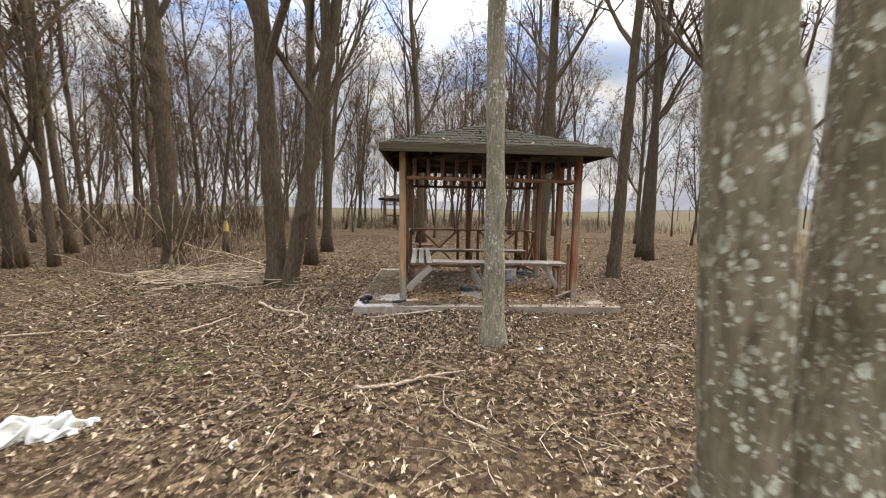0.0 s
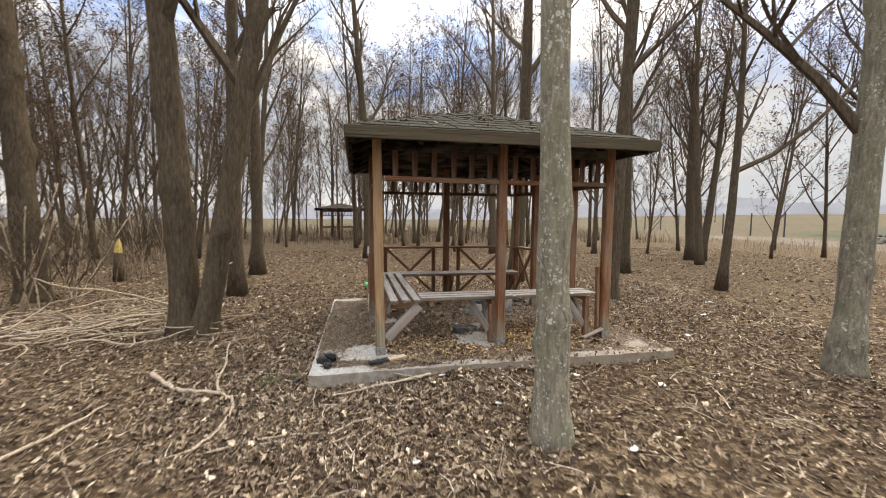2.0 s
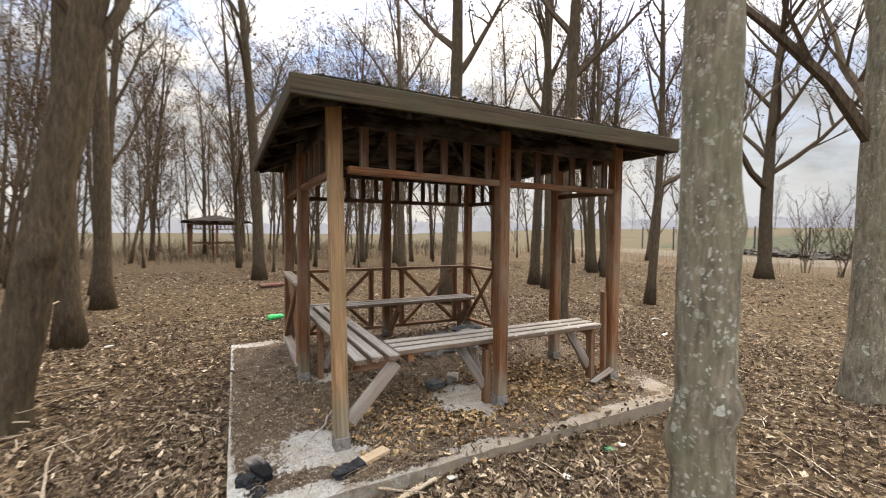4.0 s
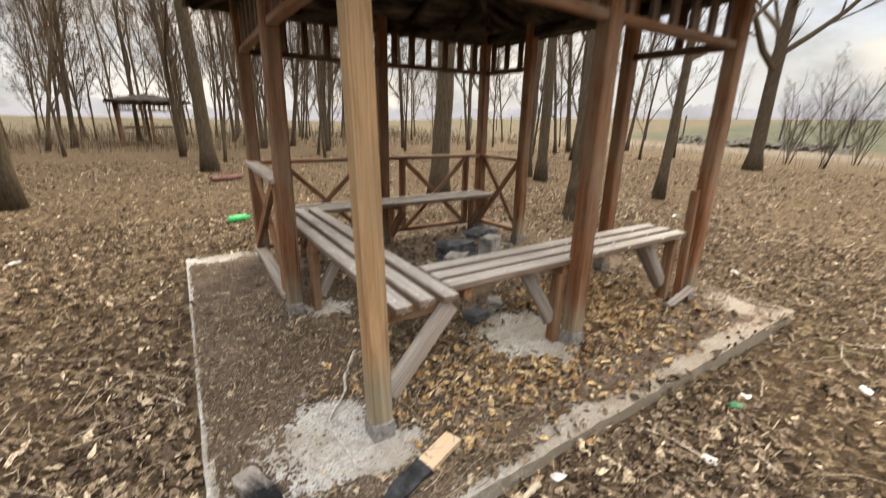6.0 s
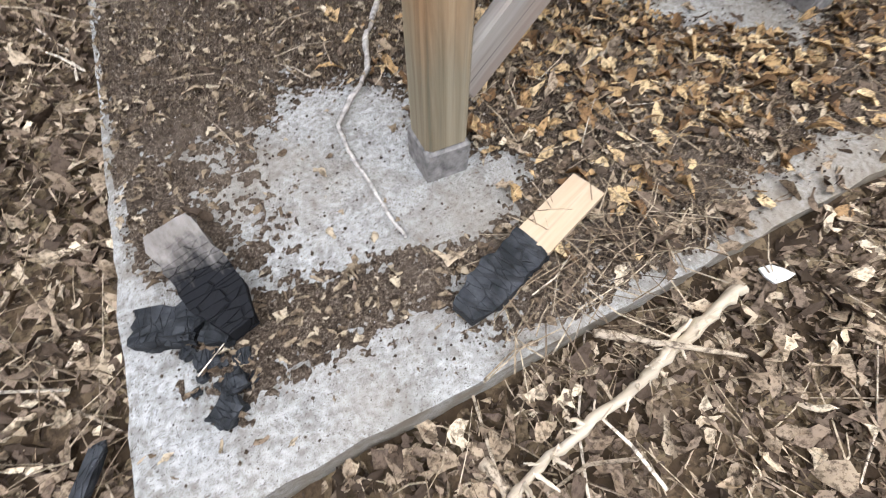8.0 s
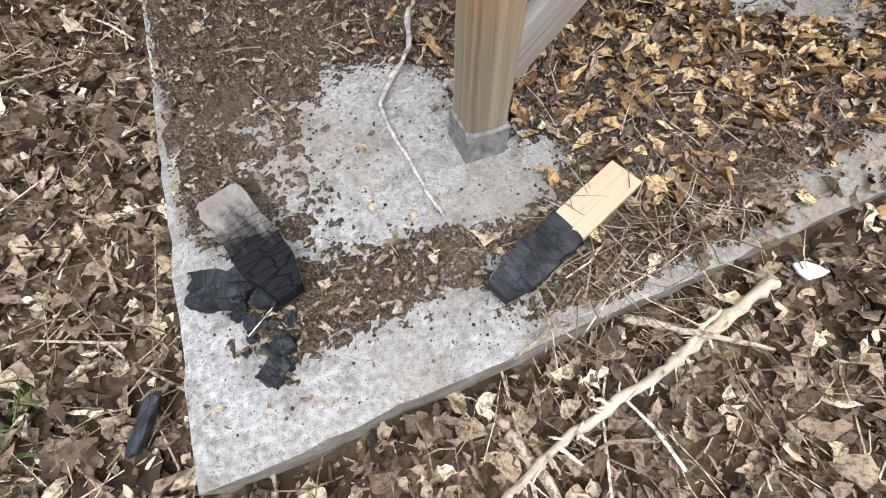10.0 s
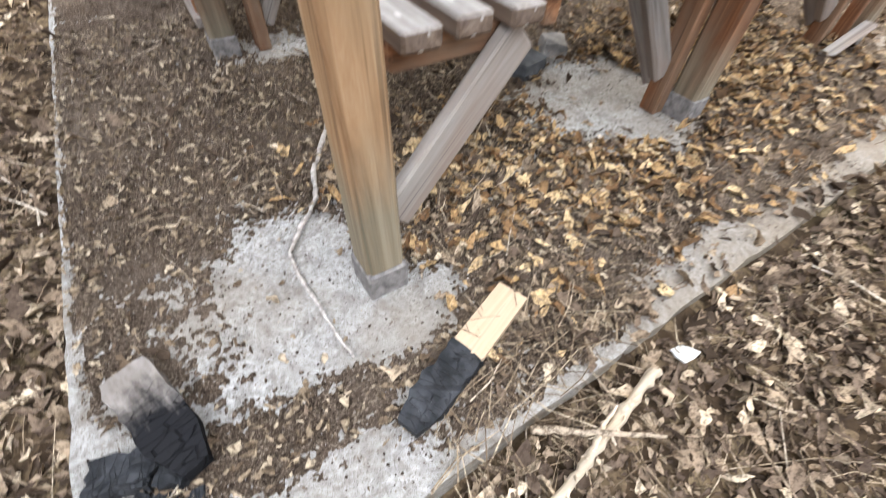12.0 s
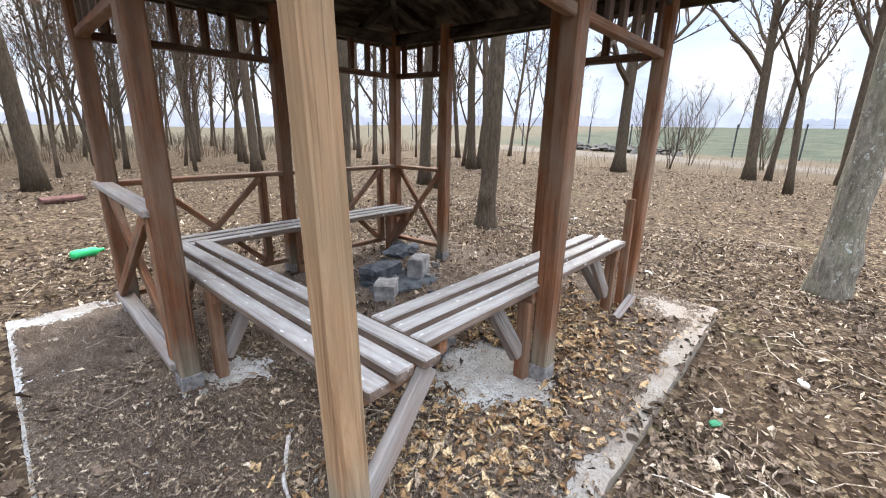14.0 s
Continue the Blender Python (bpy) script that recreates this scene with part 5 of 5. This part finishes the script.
# ---------------------------------------------------------------- fallen leaves
def leaves(name, xs, ys, zs, size, seed, material, label, fine=False, tilt=0.35):
    rnd = np.random.RandomState(seed)
    n = len(xs)
    if fine:
        rows = np.array([0.0, 0.18, 0.38, 0.58, 0.8, 1.0])
        half = np.array([0.012, 0.19, 0.27, 0.2, 0.15, 0.01])
        T = np.array([(s - 0.5, u * w, 0.0) for s, w in zip(rows, half) for u in (-1, 0, 1)])
        faces = [(i * 3 + k, i * 3 + k + 1, i * 3 + k + 4, i * 3 + k + 3) for i in range(5) for k in range(2)]
    else:
        T = np.array([(-0.5, 0, 0), (0.0, -0.24, 0), (0.0, 0, 0), (0.0, 0.24, 0), (0.5, 0, 0)])
        faces = [(0, 1, 2), (0, 2, 3), (1, 4, 2), (2, 4, 3)]
    k = len(T)
    L = size * (0.45 + 1.1 * rnd.random_sample(n) ** 1.6)
    wf = rnd.uniform(0.35, 1.2, n)
    P = np.empty((n, k, 3))
    P[:, :, 0] = (T[:, 0] + rnd.uniform(-0.07, 0.07, (n, k)) * (1 if fine else 3)) * L[:, None]
    wob = 1 + rnd.uniform(-0.65, 0.65, (n, k))
    P[:, :, 1] = T[:, 1] * (L * wf)[:, None] * wob
    curl, bend = rnd.uniform(-0.8, 2.2, n), rnd.uniform(-0.8, 0.8, n)
    P[:, :, 2] = (curl[:, None] * (T[:, 1] ** 2) * 2.2 + bend[:, None] * (T[:, 0] ** 2)) * L[:, None] + rnd.uniform(-0.05, 0.05, (n, k)) * L[:, None]
    a, t1, t2 = rnd.uniform(0, 2 * np.pi, n), rnd.normal(0, tilt, n), rnd.normal(0, tilt, n)
    x, y, z = P[:, :, 0], P[:, :, 1], P[:, :, 2]
    y, z = y * np.cos(t1)[:, None] - z * np.sin(t1)[:, None], y * np.sin(t1)[:, None] + z * np.cos(t1)[:, None]
    x, z = x * np.cos(t2)[:, None] + z * np.sin(t2)[:, None], -x * np.sin(t2)[:, None] + z * np.cos(t2)[:, None]
    X = x * np.cos(a)[:, None] - y * np.sin(a)[:, None] + np.asarray(xs)[:, None]
    Y = x * np.sin(a)[:, None] + y * np.cos(a)[:, None] + np.asarray(ys)[:, None]
    Z = z - z.min(axis=1)[:, None] * 0.75 + np.asarray(zs)[:, None]
    V = np.stack([X, Y, Z], axis=2).reshape(-1, 3)
    base = np.arange(n)[:, None] * k
    F = np.concatenate([base + np.array(f) for f in faces])
    ob = raw(name, V.tolist(), F.tolist(), [material], None, fine)
    return tagged(ob, label, "leaves", kind="stuff")


def scatter(n, x0, x1, y0, y1, seed, keep, height, lift=0.0):
    rnd = np.random.RandomState(seed)
    x, y = rnd.uniform(x0, x1, n), rnd.uniform(y0, y1, n)
    pts = [(a, b) for a, b in zip(x, y) if keep(a, b)]
    return [p[0] for p in pts], [p[1] for p in pts], [height(*p) + rnd.uniform(0, 0.02) * (1 if lift else 0.3) for p in pts]


def off_slab(x, y):
    return not (SX0 - 0.015 < x < SX1 + 0.01 and SY0 - 0.01 < y < SY1)


def on_soil(x, y):
    s = soil_z(x, y)
    return s > 0.004 or random.random() < 0.05


# close to the slab's corner every leaf shows; the layer thins out into the coarser one around it
def near_corner(x, y, soft):
    return (x + 0.1) ** 2 + (y + 0.4) ** 2 < random.uniform(2.6 - soft, 2.6 + soft)


xs, ys, zs = scatter(30000, -2.1, 2.1, -2.4, 1.6, 1, lambda x, y: off_slab(x, y) and near_corner(x, y, 1.5), ground_z, 1)
leaves("leaf_litter", xs, ys, zs, 0.049, 1, LEAF, "thick layer of curled brown and tan fallen leaves", True, 0.5)
xs, ys, zs = scatter(52000, -2.1, 2.1, -2.4, 1.6, 7, lambda x, y: off_slab(x, y) and near_corner(x, y, 1.5), ground_z)
leaves("leaf_litter", xs, ys, zs, 0.024, 7, LEAF, "layer of small broken brown leaf fragments", tilt=0.5)
xs, ys, zs = scatter(125000, -5.5, 6.5, -6.5, 5.5, 2, lambda x, y: off_slab(x, y) and not near_corner(x, y, 1.5) and noise.noise(Vector((x * 0.9, y * 0.9, 8))) > random.uniform(-1.4, 0.1), ground_z, 1)
leaves("leaf_litter", xs, ys, zs, 0.05, 2, LEAF, "scattered curled brown fallen leaves on the ground", tilt=0.45)
xs, ys, zs = scatter(85000, -12, 18, -8, 15, 3, lambda x, y: not (-5.5 < x < 6.5 and -6.5 < y < 5.5) and noise.noise(Vector((x * 0.7, y * 0.7, 8))) > random.uniform(-1.0, 0.3), ground_z, 1)
leaves("leaf_litter", xs, ys, zs, 0.065, 3, LEAF, "scattered brown fallen leaves on the ground")


# drifts of tan leaves on the slab, most of them behind the front edge
def drift(x, y):
    d = math.exp(-(((x - 1.0) / 0.75) ** 2 + ((y - 0.2) / 0.36) ** 2)) + math.exp(-(((x - 2.05) / 0.5) ** 2 + ((y - 0.45) / 0.4) ** 2))
    return random.random() < d and soil_z(x, y) > -0.004


xs, ys, zs = scatter(12500, -0.1, 3.0, -0.4, 1.3, 4, drift, lambda x, y: max(0.0, soil_z(x, y)))
leaves("leaf_drift", xs, ys, zs, 0.05, 4, LEAF_TAN, "drift of orange-tan fallen leaves on the gazebo floor", True, 0.28)
xs, ys, zs = scatter(9000, -0.1, 3.0, -0.4, 1.3, 34, drift, lambda x, y: max(0.0, soil_z(x, y)))
leaves("leaf_drift", xs, ys, zs, 0.034, 34, LEAF, "broken brown leaves lying between the tan ones", True, 0.3)
xs, ys, zs = scatter(380, 0.0, SX1, SY0 - 0.05, SY0 + 0.1, 15, lambda x, y: noise.noise(Vector((x * 3, y * 3, 4))) > random.uniform(-0.5, 0.35), lambda x, y: max(-0.01, soil_z(x, y)) if y > SY0 + 0.01 else ground_z(x, y) + 0.02)
leaves("leaf_drift", xs, ys, zs, 0.05, 15, LEAF, "brown fallen leaves caught along the slab's edge", True, 0.5)
xs, ys, zs = scatter(4200, SX0 + 0.05, SX1 - 0.05, SY0 + 0.03, SY1 - 0.05, 5, lambda x, y: on_soil(x, y) and random.random() < (0.8 if x > 0.2 else 0.16), lambda x, y: max(0.0, soil_z(x, y)))
leaves("leaf_drift", xs, ys, zs, 0.052, 5, LEAF, "brown fallen leaves scattered on soil", True)
xs, ys, zs = scatter(9500, SX0 + 0.02, 0.9, SY0 + 0.03, 1.9, 6, lambda x, y: on_soil(x, y), lambda x, y: max(0.0, soil_z(x, y)))
leaves("leaf_drift", xs, ys, zs, 0.022, 6, STRAW, "small pale leaf fragments scattered on soil", True)


def roof_z(x, y):
    return EAVE + (APEX - EAVE) * min((x - EX0) / (CX - EX0), (EX1 - x) / (EX1 - CX), (y - EY0) / (CY - EY0), (EY1 - y) / (EY1 - CY)) + 0.022


xs, ys, zs = scatter(700, EX0 + 0.05, EX1 - 0.05, EY0 + 0.02, EY1 - 0.05, 21, lambda x, y: noise.noise(Vector((x * 1.6, y * 1.6, 3))) > random.uniform(-0.3, 0.4), roof_z)
leaves("leaf_drift", xs, ys, zs, 0.06, 21, LEAF, "brown fallen leaves lying on the gazebo's roof", False, 0.25)


# ---------------------------------------------------------------- straw and thin twigs
def straws(name, n, region, seed, length, rad, label, height, keep, material):
    rnd = np.random.RandomState(seed)
    v, f = [], []
    x0, x1, y0, y1 = region
    for _ in range(n):
        x, y = rnd.uniform(x0, x1), rnd.uniform(y0, y1)
        if not keep(x, y):
            continue
        l, a = length * rnd.uniform(0.4, 1.5), rnd.uniform(0, math.pi)
        b = rnd.uniform(-0.12, 0.12) * l
        dx, dy = math.cos(a), math.sin(a)
        z = height(x, y) + rnd.uniform(0.006, 0.03)
        q = [Vector((x - dx * l / 2, y - dy * l / 2, z)), Vector((x - dy * b, y + dx * b, z + rnd.uniform(0, 0.012))), Vector((x + dx * l / 2, y + dy * l / 2, z + rnd.uniform(-0.005, 0.02)))]
        r = rad * rnd.uniform(0.6, 1.4)
        tube(v, f, q, [r, r * 0.9, r * 0.6], 3, False)
    tagged(raw(name, v, f, [material]), label, "twigs", kind="stuff")


straws("straw", 1700, (-1.8, 1.6, -1.5, 1.0), 1, 0.13, 0.0016, "thin dry straws and twigs on the leaves", ground_z, off_slab, STRAW)
straws("straw", 150, (-0.05, 0.5, -0.5, -0.2), 3, 0.14, 0.0014, "tangle of dry straw at the slab's broken edge", lambda x, y: max(ground_z(x, y), soil_z(x, y) if y > SY0 else -0.2), lambda x, y: True, STRAW)
straws("straw", 420, (0.15, 2.2, -0.35, 1.0), 14, 0.12, 0.0014, "dry straws lying among the tan leaves", lambda x, y: max(0, soil_z(x, y)) + 0.01, on_soil, STRAW)
straws("straw", 420, (SX0 + 0.1, 2.6, SY0 + 0.1, 2.6), 4, 0.10, 0.0015, "thin twigs scattered on the soil", lambda x, y: max(0, soil_z(x, y)), on_soil, STICK)
def crumbs(n, seed):
    rnd = random.Random(seed)
    v, f = [], []
    while n:
        x, y = rnd.uniform(SX0 + 0.03, 1.7), rnd.uniform(SY0 + 0.03, 1.5)
        s = soil_z(x, y)
        if s < -0.006 and rnd.random() < 0.8:
            continue
        n -= 1
        r = 0.0009 + 0.004 * rnd.random() ** 2.5
        z = max(0.001, s) + r * 0.4
        b = len(v)
        for p in ((1, 0, 0), (-1, 0, 0), (0, 1, 0), (0, -1, 0), (0, 0, 1), (0, 0, -1)):
            q = r * rnd.uniform(0.6, 1.2)
            v.append((x + p[0] * q, y + p[1] * q, z + p[2] * q))
        f += [(b + i, b + j, b + k) for i, j, k in ((0, 2, 4), (2, 1, 4), (1, 3, 4), (3, 0, 4), (2, 0, 5), (1, 2, 5), (3, 1, 5), (0, 3, 5))]
    tagged(raw("soil_crumbs", v, f, [CRUMB]), "small dark crumbs of earth and grit on the concrete", "soil", kind="stuff")


CRUMB = leaf_material("earth_crumb", [(0.0, (0.03, 0.021, 0.015)), (0.5, (0.11, 0.08, 0.06)), (0.8, (0.25, 0.2, 0.15)), (1.0, (0.55, 0.5, 0.43))])
crumbs(30000, 2)
GREEN_GRASS = leaf_material("green_grass", [(0.0, (0.05, 0.09, 0.025)), (1.0, (0.16, 0.24, 0.07))])
straws("grass_tuft", 70, (-1.1, -0.93, -0.3, -0.06), 9, 0.035, 0.0016, "few short green grass blades between fallen leaves", lambda x, y: ground_z(x, y) + 0.015, off_slab, GREEN_GRASS)
straws("grass_tuft", 260, (-2.6, -1.7, -2.6, -1.9), 19, 0.05, 0.002, "patch of short green grass blades between fallen leaves", lambda x, y: ground_z(x, y) + 0.01, off_slab, GREEN_GRASS)
straws("twigs", 2200, (-6, 7, -6, 5.5), 2, 0.28, 0.0035, "thin dead twigs scattered over the leaves", ground_z, off_slab, STICK)


# ---------------------------------------------------------------- second gazebo, deep in the wood
def far_gazebo(cx, cy, rz):
    base = ground_z(cx, cy)
    g = empty("gazebo", cx, cy, base, "dark wooden gazebo standing far off between the trees", "gazebo")
    m = pose(cx, cy, base, 0, 0, rz) @ Matrix.Diagonal((0.96, 0.96, 0.88, 1))
    for x in (-1.3, 0, 1.3):
        for y in (-1.3, 0, 1.3):
            if x == 0 and y == 0:
                continue
            beam("post", m @ Vector((x, y, 0)), m @ Vector((x, y, 2.15)), 0.13, 0.13, WOOD_BROWN, g, (0, 1, 0))
    for a, b in (((-1.3, -1.3), (1.3, -1.3)), ((1.3, -1.3), (1.3, 1.3)), ((1.3, 1.3), (-1.3, 1.3)), ((-1.3, 1.3), (-1.3, -1.3))):
        for z in (0.9, 1.8, 2.13):
            beam("rail", m @ Vector((*a, z)), m @ Vector((*b, z)), 0.05, 0.06, WOOD_BROWN, g)
        for k in range(1, 12):
            p = Vector((*a, 0)).lerp(Vector((*b, 0)), k / 12)
            beam("slat", m @ (p + Vector((0, 0, 1.82))), m @ (p + Vector((0, 0, 2.12))), 0.04, 0.05, WOOD_BROWN, g, (0, 1, 0))
    bm = bmesh.new()
    c = [(-1.75, -1.75, 2.2), (1.75, -1.75, 2.2), (1.75, 1.75, 2.2), (-1.75, 1.75, 2.2)]
    lo = [bm.verts.new(m @ Vector(p)) for p in c]
    up = [bm.verts.new(m @ (Vector(p) + Vector((0, 0, 0.13)))) for p in c]
    t = bm.verts.new(m @ Vector((0, 0, 2.75)))
    for i in range(4):
        j = (i + 1) % 4
        bm.faces.new((lo[i], lo[j], up[j], up[i]))
        bm.faces.new((up[i], up[j], t))
    bm.faces.new(list(reversed(lo)))
    part("roof", bm, WOOD_DARK_SHADED, g)


far_gazebo(-1.2, 25.3, 6)


# ---------------------------------------------------------------- track side: fence, rubble, distance
def fence():
    f = empty("fence", 34, 8, 0, "dark steel posts of a wire fence along the field", "fence")
    tops = []
    for k in range(-6, 17):
        y = 0.5 + k * 3.55
        x = 33.5 + 0.12 * y
        z = ground_z(x, y)
        beam("post", (x, y, z - 0.1), (x, y, z + 2.15), 0.09, 0.09, FENCE_POST, f, (0, 1, 0), 0.0)
        tops.append((x, y, z))
    for h in (1.1, 2.1):
        v, ff = [], []
        tube(v, ff, [Vector((x, y, z + h)) for x, y, z in tops], [0.004] * len(tops), 4)
        raw("wire", v, ff, [FENCE_POST], f)


fence()


def rubble():
    rnd = random.Random(3)
    v, f = [], []
    for _ in range(170):
        s = rnd.uniform(0, 1)
        y = 7 + 11 * s + rnd.gauss(0, 0.5)
        x = 32.3 + 0.12 * y + rnd.gauss(0, 0.6)
        z = ground_z(x, y) + rnd.uniform(0, 0.55) * max(0, 1 - abs(x - 32.3 - 0.12 * y) / 1.4)
        r = rnd.uniform(0.12, 0.4)
        base = len(v)
        for p in ((1, 0, 0), (-1, 0, 0), (0, 1, 0), (0, -1, 0), (0, 0, 0.8), (0, 0, -0.6)):
            v.append((x + p[0] * r * rnd.uniform(0.6, 1.3), y + p[1] * r * rnd.uniform(0.6, 1.3), z + p[2] * r * rnd.uniform(0.6, 1.2)))
        for a, b, c in ((0, 2, 4), (2, 1, 4), (1, 3, 4), (3, 0, 4), (2, 0, 5), (1, 2, 5), (3, 1, 5), (0, 3, 5)):
            f.append((base + a, base + b, base + c))
    tagged(raw("rubble_heap", v, f, [RUBBLE]), "long dark heap of rubble and earth beside the fence", "rubble", kind="stuff")


rubble()


def far_trees():
    v, f = [], []
    rnd = random.Random(9)
    for ring, (dist, h) in enumerate(((200, 15), (340, 22))):
        n = 1500
        prev = None
        for i in range(n + 1):
            a = radians(-100 + 290 * i / n)
            x, y = math.sin(a) * dist, math.cos(a) * dist
            z = ground_z(x, y)
            clump = max(0.0, noise.noise(Vector((i * 0.024, ring * 5, 0))) + 0.1)
            top = z + h * (0.16 + 0.42 * clump ** 0.8 * (0.8 + 0.35 * rnd.random()) + 0.1 * rnd.random())
            b = len(v)
            v += [(x, y, z - 3), (x, y, top), (x + math.sin(a) * 6, y + math.cos(a) * 6, z - 3)]
            if prev is not None:
                f += [(prev, b, b + 1, prev + 1), (prev + 1, b + 1, b + 2, prev + 2)]
            prev = b
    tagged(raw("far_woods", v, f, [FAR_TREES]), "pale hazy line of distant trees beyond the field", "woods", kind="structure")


far_trees()
